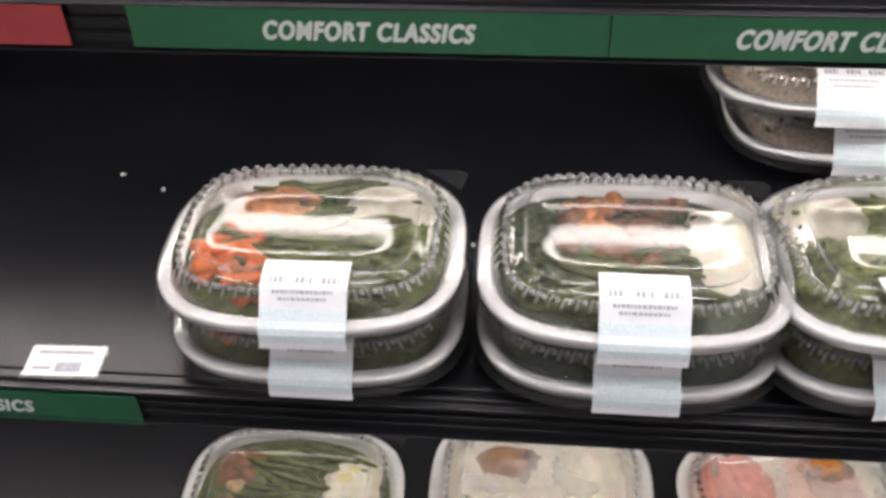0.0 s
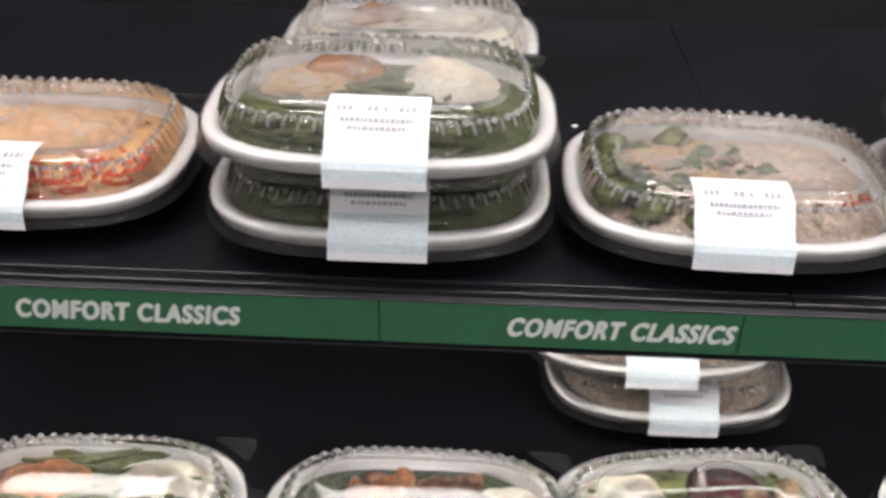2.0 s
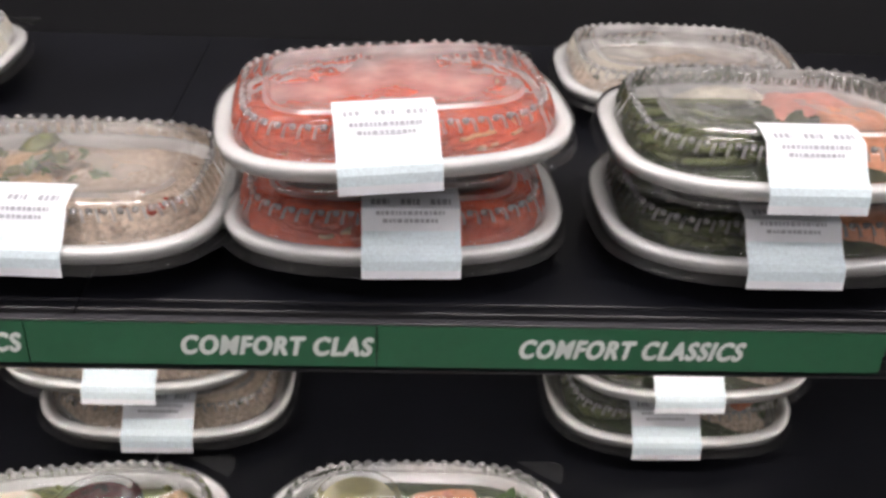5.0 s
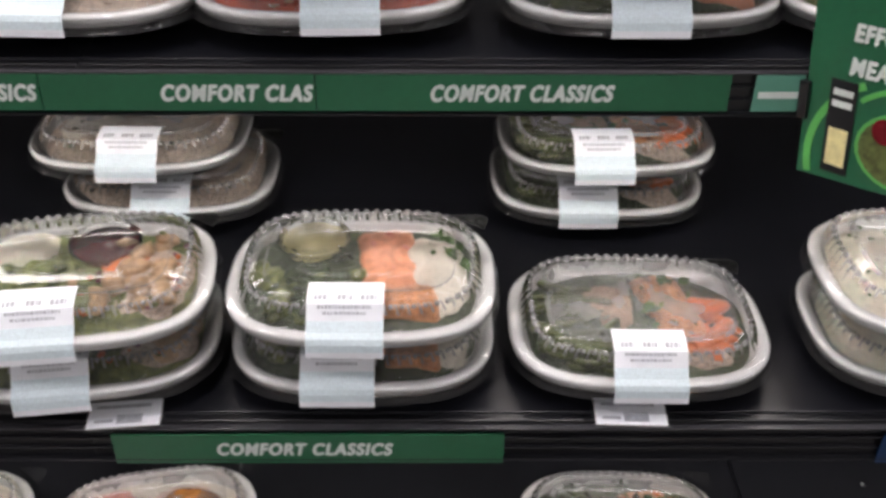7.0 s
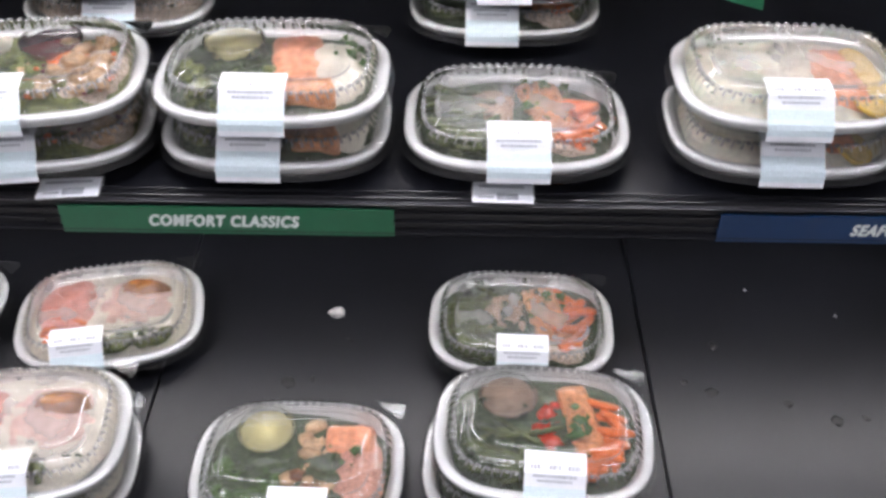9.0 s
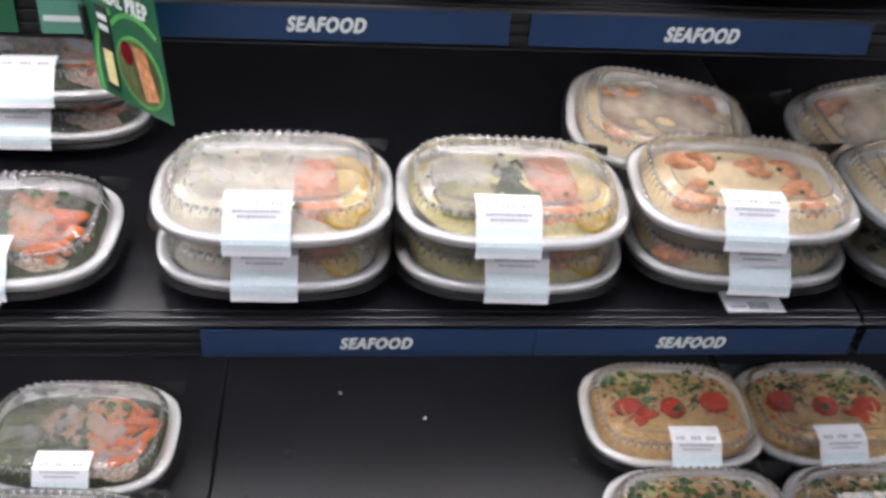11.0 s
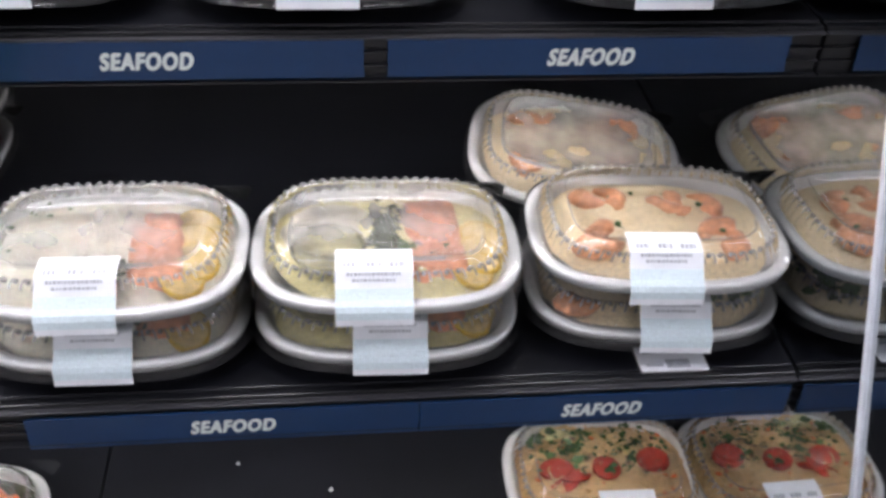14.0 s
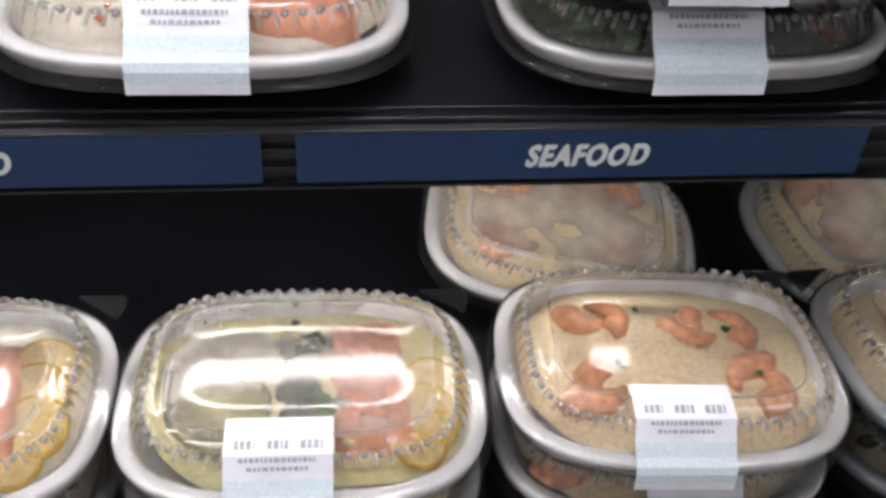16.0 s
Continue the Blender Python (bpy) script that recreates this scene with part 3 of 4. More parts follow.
def fill(kind, u, v, su, sv, food, n, rnd, lift=0.0):
    """Food of one kind round (u, v), in shares of the tray's inside."""
    g = Geo()
    cx, cy, sx, sy = u * IN_X, v * IN_Y, su * IN_X, sv * IN_Y
    z = FZ + lift
    if kind == "mound":
        g.add(mound_geo((cx, cy, z - 0.006), sx, sy, 0.006 + n * 0.001, rnd))
    elif kind == "beans":
        for _ in range(n):
            x, y = inside(cx + rnd.uniform(-0.5, 0.5) * sx, cy + rnd.uniform(-1, 1) * sy, 0.9)
            ln, a, cur = rnd.uniform(0.6, 1.0) * min(sx, 0.050), rnd.gauss(0, 0.35), rnd.uniform(-0.006, 0.006)
            zz = z + rnd.uniform(0.004, 0.020)
            pts = []
            for i in range(6):
                s = (i / 5 - 0.5) * 2
                q = inside(x + math.cos(a) * s * ln - math.sin(a) * cur * s * s, y + math.sin(a) * s * ln + math.cos(a) * cur * s * s)
                pts.append(Vector((q[0], q[1], zz + 0.002 * s * rnd.uniform(-1, 1))))
            r = rnd.uniform(0.0032, 0.0044)
            g.add(tube_geo(pts, [r * 0.5, r, r, r, r * 0.95, r * 0.4]))
    elif kind == "sticks":
        for _ in range(n):
            x, y = inside(cx + rnd.uniform(-1, 1) * sx, cy + rnd.uniform(-1, 1) * sy, 0.78)
            a, ln, zz = rnd.uniform(-0.9, 0.9), rnd.uniform(0.012, 0.022), z + rnd.uniform(0.004, 0.019)
            d = Vector((math.cos(a), math.sin(a), rnd.uniform(-0.3, 0.3))) * ln
            p = Vector((x, y, zz))
            r = rnd.uniform(0.0046, 0.0072)
            g.add(tube_geo([p - d, p - d * 0.8, p + d * 0.7, p + d], [r * 0.7, r, r * 0.85, r * 0.45], 8))
    elif kind == "noodles":
        for _ in range(n):
            x, y = cx + rnd.uniform(-1, 1) * sx, cy + rnd.uniform(-1, 1) * sy
            a, zz = rnd.uniform(0, 6.28), z + rnd.uniform(0.0, 0.018)
            pts = []
            for i in range(9):
                a += rnd.gauss(0, 0.55)
                x, y = x + math.cos(a) * 0.006, y + math.sin(a) * 0.006
                q = inside(x, y, 0.97)
                pts.append(Vector((q[0], q[1], zz + rnd.uniform(-0.0012, 0.0012))))
            g.add(tube_geo(pts, [0.0013] * 9, 5))
    elif kind == "chunks":
        for _ in range(n):
            x, y = inside(cx + rnd.uniform(-1, 1) * sx, cy + rnd.uniform(-1, 1) * sy, 0.93)
            r = rnd.uniform(0.006, 0.0125)
            g.add(blob_geo((x, y, z + rnd.uniform(0.004, 0.016)), (r * rnd.uniform(0.8, 1.4), r * rnd.uniform(0.7, 1.0), r * 0.7), rnd, rough=0.5))
    elif kind == "bits":
        for _ in range(n):
            x, y = inside(cx + rnd.uniform(-1, 1) * sx, cy + rnd.uniform(-1, 1) * sy, 0.96)
            r = rnd.uniform(0.0014, 0.0034)
            g.add(blob_geo((x, y, z + rnd.uniform(0.010, 0.019)), (r * rnd.uniform(0.8, 1.8), r, r * 0.7), rnd, 6, 4, rough=0.5))
    elif kind == "leaves":
        for _ in range(n):
            x, y = inside(cx + rnd.uniform(-1, 1) * sx, cy + rnd.uniform(-1, 1) * sy, 0.95)
            zz, a, s = z + rnd.uniform(0.010, 0.024), rnd.uniform(0, 6.28), rnd.uniform(0.0035, 0.009)
            m = Matrix.Translation((x, y, zz)) @ Euler((rnd.gauss(0, 0.5), rnd.gauss(0, 0.5), a)).to_matrix().to_4x4()
            base = [(-1, 0, 0), (-0.5, -0.55, 0.2), (0.2, -0.75, 0.3), (0.55, -0.3, 0.1), (1, 0, 0.35), (0.5, 0.35, 0.1), (0.1, 0.8, 0.3), (-0.5, 0.5, 0.2), (0, 0, -0.1)]
            vs = [tuple(m @ (Vector(p) * s)) for p in base]
            g.add((vs, [(8, i, (i + 1) % 8) for i in range(8)]))
    elif kind == "slab":
        nx, ny = 16, 10
        ang = n * 0.01745
        vs, fs = [], []
        off = rnd.uniform(0, 40)
        for j in range(ny + 1):
            for i in range(nx + 1):
                a, b = i / nx * 2 - 1, j / ny * 2 - 1
                edge = (1 - abs(a) ** 6) * (1 - abs(b) ** 6)
                x, y = a * sx * (1 - 0.06 * abs(b) ** 3), b * sy * (1 - 0.06 * abs(a) ** 3)
                h = 0.022 * edge ** 0.5 + 0.0012 * math.sin(a * 13 + b * 2.0 + off) * edge + 0.002 * noise.noise(Vector((x * 90, y * 90, off)))
                vs.append((cx + x * math.cos(ang) - y * math.sin(ang), cy + x * math.sin(ang) + y * math.cos(ang), z + h))
        for j in range(ny):
            for i in range(nx):
                o = j * (nx + 1) + i
                fs.append((o, o + 1, o + nx + 2, o + nx + 1))
        g.add((vs, fs))
    elif kind == "slices":
        for _ in range(n):
            x, y = inside(cx + rnd.uniform(-1, 1) * sx, cy + rnd.uniform(-1, 1) * sy, 0.9)
            r, k = rnd.uniform(0.015, 0.020), 14
            zz, tx, ty = z + rnd.uniform(0.015, 0.020), rnd.gauss(0, 0.15), rnd.gauss(0, 0.15)
            el = rnd.uniform(0.65, 1.0)
            vs, fs = [], []
            for rr, dz in ((0.0, 0.0004), (0.7, 0.0), (0.94, 0.0007), (1.0, 0.0), (0.97, -0.003)):
                for i in range(k):
                    t = 2 * math.pi * i / k
                    px, py = math.cos(t) * r * rr, math.sin(t) * r * rr * el
                    vs.append((x + px, y + py, zz + dz + px * tx + py * ty))
            for j in range(4):
                for i in range(k):
                    i2 = (i + 1) % k
                    fs.append((j * k + i, (j + 1) * k + i, (j + 1) * k + i2, j * k + i2))
            g.add((vs, fs))
    elif kind == "shrimp":
        for _ in range(n):
            x, y = inside(cx + rnd.uniform(-1, 1) * sx, cy + rnd.uniform(-1, 1) * sy, 0.86)
            a0, R, zz = rnd.uniform(0, 6.28), rnd.uniform(0.017, 0.021), z + rnd.uniform(0.013, 0.017)
            pts = [Vector((x + math.cos(a0 + i * 0.31) * R, y + math.sin(a0 + i * 0.31) * R * 0.8, zz)) for i in range(9)]
            g.add(tube_geo(pts, [0.0085, 0.0108, 0.0098, 0.0104, 0.0090, 0.0086, 0.0066, 0.0046, 0.0024], 8))
    elif kind == "rounds":
        # lemon slices leaning on one another along the tray's side
        for q in range(n):
            f = q / max(1, n - 1) * 2 - 1
            x, y = inside(cx + rnd.uniform(-1, 1) * sx, cy + f * sy, 0.86)
            r, k, zz = rnd.uniform(0.021, 0.024), 22, z + 0.011 + 0.001 * q
            tx, ty = -0.30 + rnd.gauss(0, 0.06), 0.18 + rnd.gauss(0, 0.06)
            vs, fs = [], []
            for rr, dz in ((0.0, 0.0003), (0.45, 0.0), (0.84, 0.0), (0.88, 0.0007), (1.0, 0.0), (0.98, -0.004)):
                for i in range(k):
                    t = 2 * math.pi * i / k
                    px, py = math.cos(t) * r * rr * 0.8, math.sin(t) * r * rr
                    seg = 0.0006 * abs(math.sin(t * 4.5)) if 0.2 < rr < 0.86 else 0.0
                    vs.append((x + px, y + py, zz + dz + seg + px * tx + py * ty))
            for j in range(5):
                for i in range(k):
                    i2 = (i + 1) % k
                    fs.append((j * k + i, (j + 1) * k + i, (j + 1) * k + i2, j * k + i2))
            g.add((vs, fs))
    return g


BEADS = bead_mesh()
KIND_NAME = {"mound": "filling", "beans": "green_beans", "sticks": "carrot_sticks", "noodles": "noodles", "chunks": "food_chunks", "bits": "food_bits",
             "leaves": "chopped_greens", "slab": "fillet", "slices": "tomato_slices", "shrimp": "shrimp", "rounds": "lemon_slices"}
FOOD_NAME = {"mash": "mashed_potato", "rice": "rice", "cream": "risotto", "gravy": "gravy", "salmon": "salmon_fillet", "char": "salmon_fillet", "meat": "meat_slices", "ham": "pink_mash", "sprout": "brussels_sprouts",
             "broccoli": "broccoli", "pasta": "baked_pasta", "red": "red_noodles", "kale": "cooked_greens", "grain": "grains"}


SINGLE = {"chunks": "food_chunk", "sticks": "carrot_stick", "shrimp": "shrimp", "slices": "tomato_slice", "beans": "green_bean", "rounds": "lemon_slice"}


def cup_part(parent, u, v, food, r=0.029):
    cx, cy, z0, h = u * IN_X, v * IN_Y, FZ + 0.001, 0.0215
    k = 28
    vs, fs = [], []
    prof = [(r * 0.8, 0), (r * 0.95, h * 0.9), (r * 1.06, h * 0.92), (r * 1.06, h), (r * 0.96, h + 0.001), (r * 0.9, h - 0.001), (r * 0.1, h - 0.0008)]
    for rr, z in prof:
        for i in range(k):
            t = 2 * math.pi * i / k
            vs.append((cx + rr * math.cos(t), cy + rr * math.sin(t), z0 + z))
    for j in range(len(prof) - 1):
        for i in range(k):
            i2 = (i + 1) % k
            fs.append((j * k + i, j * k + i2, (j + 1) * k + i2, (j + 1) * k + i))
    cup = part_mesh("sauce_cup", mesh_of("sauce_cup", vs, fs, M_CUP), parent, "small clear lidded sauce cup")
    vs = [(cx + rr * math.cos(2 * math.pi * i / k), cy + rr * math.sin(2 * math.pi * i / k), z0 + z) for rr, z in ((r * 0.78, 0.001), (r * 0.92, h * 0.85)) for i in range(k)]
    fs = [(i, (i + 1) % k, k + (i + 1) % k, k + i) for i in range(k)] + [tuple(range(k, 2 * k))]
    part_mesh("sauce", mesh_of("sauce", vs, fs, FOOD[food]), cup)


def meal_container(x, y, z, recipe, label, lid="clear", yaw=0.0, lx=0.008, rx=0.0, ry=0.0, seed=1, group="packed meals on the shelves", thin=False):
    """One sealed meal: tray, lining, rim, lid, label and the food inside."""
    e = tagged(new("meal_container"), label, "meal container", group)
    e.matrix_basis = pose(x, y, z, rx, ry, yaw)
    part_mesh("tray", TRAY, e, "glossy black plastic tray")
    part_mesh("tray_lining", TRAY_IN, e)
    part_mesh("rim", TRAY_RIM, e, "white rolled rim")
    rnd = random.Random(seed)
    bed = Geo()
    bed.add(mound_geo((0, 0, 0.026), 0.0986, 0.0750, 0.013, rnd, rough=0.5, freq=90, fine=1.6, seg=48, rows=11))
    part_mesh("food_bed", mesh_of("food_bed", bed.v, bed.f, FOOD[recipe[0][1]]), e)
    for item in recipe:
        kind, food, u, v, su, sv, n = item[:7]
        lift = item[7] if len(item) > 7 else 0.0
        if kind == "cup":
            cup_part(e, u, v, food)
            continue
        if thin and kind not in ("mound", "slab"):
            n = max(2, int(n * 0.7))
        g = fill(kind, u, v, su, sv, food, n, rnd, lift)
        nm = FOOD_NAME.get(food, KIND_NAME[kind]) if kind in ("mound", "slab", "chunks", "noodles") else KIND_NAME[kind]
        if kind in SINGLE and not (thin and kind == "beans"):
            for pv, pf in g.pieces:
                if kind == "rounds":
                    # flesh inside, a strip of rind at the edge
                    me = mesh_of(SINGLE[kind], under_lid(pv), pf, [FOOD["pulp"], FOOD["lemon"]], [1 if q >= 66 else 0 for q in range(len(pf))])
                else:
                    me = mesh_of(SINGLE[kind], under_lid(pv), pf, FOOD[food])
                part_mesh(SINGLE[kind], me, e)
        else:
            ob = part_mesh(nm, mesh_of(nm, under_lid(g.v), g.f, FOOD[food]), e)
            if kind in ("noodles", "bits", "leaves", "beans"):
                tagged(ob, kind="stuff")
    part_mesh("bead_edge", BEADS, e, "beaded shoulder of the clear lid")
    part_mesh("pull_tab", TAB, e, "clear plastic pull tab")
    part_mesh("lid", LIDS[lid], e, "clear ribbed plastic lid" if lid == "clear" else "clear plastic lid misted with condensation").visible_shadow = True
    if lx is not None:
        lab = part_mesh("label", LABEL, e, "white printed paper label folded over the edge")
        lab.location = (lx, 0, 0)
    return e


R = {
    "carrot_beans": [("beans", "bean", 0.0, 0.0, 0.9, 0.9, 50), ("mound", "meat", -0.3, 0.45, 0.65, 0.6, 14), ("beans", "bean", 0.25, -0.15, 0.6, 0.7, 42), ("sticks", "carrot", -0.6, -0.35, 0.34, 0.5, 22), ("mound", "mash", 0.5, 0.55, 0.46, 0.42, 26), ("mound", "char", -0.30, 0.50, 0.5, 0.42, 25), ("leaves", "herb", 0.2, 0.1, 0.5, 0.4, 14)],
    "meat_mash": [("leaves", "kale", -0.3, -0.3, 0.8, 0.8, 40), ("mound", "meat", -0.15, 0.15, 0.6, 0.7, 18), ("chunks", "meat", -0.1, 0.25, 0.45, 0.5, 24, 0.005), ("chunks", "char", -0.3, 0.45, 0.3, 0.3, 8, 0.006), ("beans", "bean", -0.35, -0.55, 0.6, 0.35, 30), ("mound", "mash", 0.65, 0.1, 0.36, 0.8, 22), ("leaves", "kale", -0.75, 0, 0.2, 0.6, 30), ("beans", "bean", 0.1, -0.35, 0.45, 0.35, 16)],
    "beet_cup": [("bits", "sprout", 0, 0, 0.9, 0.9, 40), ("mound", "grain", 0.55, -0.1, 0.5, 0.85, 20), ("mound", "mash", -0.55, 0.55, 0.42, 0.42, 24), ("cup", "sauce", 0.2, 0.42, 0, 0, 0), ("chunks", "sprout", -0.5, -0.3, 0.45, 0.5, 18), ("sticks", "carrot", 0.55, -0.1, 0.25, 0.3, 5), ("chunks", "chicken", 0.6, 0.0, 0.35, 0.75, 22, 0.005), ("bits", "carrot", 0.5, -0.2, 0.4, 0.6, 30), ("bits", "onion", 0.5, -0.1, 0.45, 0.7, 26), ("leaves", "kale", -0.5, -0.4, 0.5, 0.5, 26), ("chunks", "chicken", -0.1, 0.0, 0.2, 0.2, 4)],
    "grain_fog": [("mound", "grain", 0.3, 0, 0.7, 0.9, 20), ("mound", "rice", -0.5, 0.1, 0.5, 0.8, 20), ("bits", "kale", 0, 0, 0.9, 0.9, 30)],
    "dip_salmon": [("leaves", "kale", -0.5, -0.2, 0.4, 0.5, 20), ("mound", "rice", 0.62, 0.0, 0.38, 0.9, 22), ("cup", "dip", -0.45, 0.45, 0, 0, 0), ("chunks", "sprout", -0.5, -0.4, 0.5, 0.45, 26), ("slab", "salmon", 0.25, 0.05, 0.30, 0.85, 8), ("bits", "pink", 0.3, 0.2, 0.3, 0.5, 16, 0.004), ("bits", "herb", 0.1, 0.0, 0.8, 0.8, 24), ("leaves", "herb", 0.75, 0.4, 0.2, 0.3, 16), ("bits", "kale", -0.4, -0.3, 0.5, 0.5, 20), ("slab", "char", 0.45, -0.62, 0.26, 0.26, 0)],
    "beans_salmon": [("leaves", "kale", -0.3, 0, 0.6, 0.9, 30), ("mound", "kale", -0.6, -0.1, 0.45, 0.9, 10), ("beans", "bean", -0.55, -0.2, 0.45, 0.75, 40), ("slab", "char", 0.32, 0.1, 0.26, 0.8, 12), ("sticks", "carrot", 0.75, -0.1, 0.18, 0.7, 14), ("leaves", "herb", 0.32, 0.2, 0.26, 0.55, 30, 0.004), ("mound", "tan", -0.22, 0.15, 0.42, 0.62, 21), ("mound", "grain", 0.45, -0.6, 0.45, 0.35, 14)],
    "lemon_rice": [("mound", "mash", -0.45, 0.0, 0.55, 0.9, 24), ("mound", "rice", 0.05, 0.3, 0.4, 0.6, 22), ("slab", "salmon", 0.42, -0.1, 0.26, 0.75, 5), ("rounds", "lemon", 0.74, -0.35, 0.05, 0.35, 3), ("rounds", "lemon", 0.76, 0.4, 0.03, 0.1, 1), ("leaves", "kale", 0.1, -0.6, 0.3, 0.2, 14), ("bits", "herb", -0.2, 0.1, 0.7, 0.7, 26)],
    "dip_lemon": [("bits", "dip", 0, 0, 0.9, 0.9, 10), ("mound", "rice", -0.5, 0.2, 0.5, 0.75, 20), ("cup", "dip", -0.5, -0.4, 0, 0, 0), ("mound", "kale", -0.02, 0.0, 0.26, 0.92, 20), ("slab", "salmon", 0.42, 0.0, 0.28, 0.85, 4), ("rounds", "lemon", 0.82, -0.35, 0.03, 0.30, 3), ("leaves", "herb", 0.35, -0.5, 0.3, 0.3, 10), ("bits", "kale", -0.3, 0.4, 0.6, 0.4, 20)],
    "shrimp": [("mound", "cream", 0, 0, 0.98, 0.97, 20), ("shrimp", "shrimp", -0.5, 0.45, 0.15, 0.15, 2), ("shrimp", "shrimp", 0.4, 0.4, 0.2, 0.15, 3), ("shrimp", "shrimp", -0.5, -0.5, 0.12, 0.15, 2), ("shrimp", "shrimp", 0.6, -0.45, 0.15, 0.15, 2), ("bits", "herb", 0, 0.1, 0.6, 0.5, 20), ("chunks", "broccoli", 0.05, 0.5, 0.2, 0.2, 3)],
    "shrimp_low": [("mound", "cream", -0.1, 0, 0.8, 0.9, 16), ("shrimp", "shrimp", -0.45, -0.5, 0.25, 0.2, 3), ("chunks", "broccoli", 0.6, -0.2, 0.3, 0.5, 12), ("leaves", "kale", 0.55, -0.4, 0.3, 0.4, 20)],
    "gravy_meal": [("bits", "rice", 0.3, 0, 0.6, 0.6, 10), ("mound", "pink", -0.5, 0.2, 0.48, 0.8, 25), ("mound", "ham", 0.3, 0.15, 0.6, 0.8, 22), ("mound", "gravy", 0.40, 0.40, 0.34, 0.28, 17, 0.015), ("sticks", "carrot", -0.65, -0.45, 0.25, 0.3, 10), ("chunks", "sprout", 0.3, -0.7, 0.5, 0.2, 12), ("leaves", "kale", 0.3, -0.75, 0.5, 0.15, 14)],
    "pale_gravy": [("mound", "rice", 0.2, 0, 0.8, 0.95, 20), ("mound", "mash", 0.55, 0.1, 0.4, 0.7, 23), ("mound", "gravy", -0.35, 0.35, 0.36, 0.30, 15, 0.014), ("beans", "bean", -0.3, -0.7, 0.5, 0.2, 12)],
    "meat_butter": [("beans", "bean", 0, 0, 0.9, 0.9, 30), ("mound", "meat", -0.55, 0.4, 0.4, 0.5, 18), ("chunks", "chicken", -0.5, 0.0, 0.2, 0.3, 6), ("beans", "bean", -0.05, -0.1, 0.5, 0.8, 36), ("mound", "mash", 0.6, 0.1, 0.4, 0.75, 24), ("mound", "dip", 0.6, 0.3, 0.22, 0.3, 12, 0.013), ("chunks", "meat", -0.5, -0.5, 0.3, 0.3, 8)],
    "green_cup": [("leaves", "kale", -0.4, -0.3, 0.5, 0.5, 20), ("mound", "pinkgrain", 0.65, -0.1, 0.36, 0.85, 18), ("cup", "dip", -0.4, 0.5, 0, 0, 0), ("chunks", "broccoli", -0.5, -0.45, 0.42, 0.4, 22), ("chunks", "chicken", 0.15, 0.0, 0.28, 0.7, 18), ("chunks", "meat", 0.1, -0.3, 0.2, 0.4, 6), ("leaves", "herb", 0.5, 0.15, 0.2, 0.3, 18), ("slab", "salmon", 0.55, 0.45, 0.3, 0.3, 4)],
    "grill_cup": [("mound", "kale", -0.5, -0.1, 0.5, 0.9, 14), ("cup", "tan", -0.4, 0.45, 0, 0, 0), ("leaves", "kale", -0.6, -0.3, 0.35, 0.7, 50), ("beans", "bean", -0.35, -0.5, 0.5, 0.4, 20), ("slab", "char", 0.4, 0.2, 0.2, 0.75, 14), ("sticks", "carrot", 0.75, -0.1, 0.18, 0.6, 14), ("chunks", "tomato", 0.0, 0.1, 0.14, 0.4, 7), ("leaves", "herb", 0.38, -0.05, 0.15, 0.4, 30, 0.004), ("sticks", "carrot", 0.55, -0.75, 0.3, 0.15, 8)],
    "noodle_tomato": [("mound", "noodle", 0, 0, 0.97, 0.96, 10), ("noodles", "noodle", 0, 0, 0.85, 0.85, 150), ("slices", "tomato", -0.5, -0.05, 0.2, 0.1, 3), ("slices", "tomato", 0.1, 0.0, 0.12, 0.1, 2), ("slices", "tomato", 0.6, 0.05, 0.12, 0.12, 2), ("bits", "herb", 0, 0.55, 0.85, 0.35, 70), ("bits", "meat", 0.1, 0.3, 0.7, 0.4, 40), ("leaves", "herb", -0.1, 0.4, 0.85, 0.5, 95), ("chunks", "dip", -0.5, 0.75, 0.2, 0.1, 3), ("bits", "carrot", 0, 0, 0.85, 0.8, 40)],
    "pasta_bake": [("mound", "pasta", 0, 0, 0.98, 0.97, 24), ("bits", "red", 0.4, -0.5, 0.6, 0.4, 60), ("mound", "rice", -0.6, 0.4, 0.4, 0.5, 24), ("chunks", "pasta", 0.2, 0.0, 0.6, 0.6, 20), ("noodles", "red", 0.3, -0.7, 0.6, 0.25, 40)],
    "meat_rice": [("beans", "bean", 0, -0.3, 0.9, 0.6, 20), ("mound", "chicken", -0.45, 0.3, 0.5, 0.65, 20), ("mound", "mash", 0.45, 0.35, 0.42, 0.6, 26), ("mound", "gravy", -0.3, 0.45, 0.35, 0.25, 15, 0.014), ("beans", "bean", -0.1, -0.6, 0.9, 0.35, 50), ("leaves", "kale", 0.6, -0.6, 0.3, 0.3, 24)],
    "sprout_rice": [("bits", "grain", 0.2, -0.4, 0.6, 0.5, 20), ("leaves", "kale", -0.6, -0.4, 0.4, 0.5, 14), ("mound", "grain", 0.5, 0.05, 0.52, 0.95, 22), ("chunks", "sprout", -0.55, -0.1, 0.42, 0.8, 30), ("chunks", "chicken", -0.45, 0.2, 0.35, 0.5, 16, 0.003), ("leaves", "herb", 0.0, 0.1, 0.3, 0.3, 16), ("bits", "meat", 0.4, -0.2, 0.5, 0.6, 24), ("bits", "tomato", 0.75, -0.5, 0.15, 0.15, 6), ("chunks", "meat", -0.15, 0.3, 0.1, 0.15, 2), ("leaves", "kale", -0.75, -0.5, 0.2, 0.4, 20)],
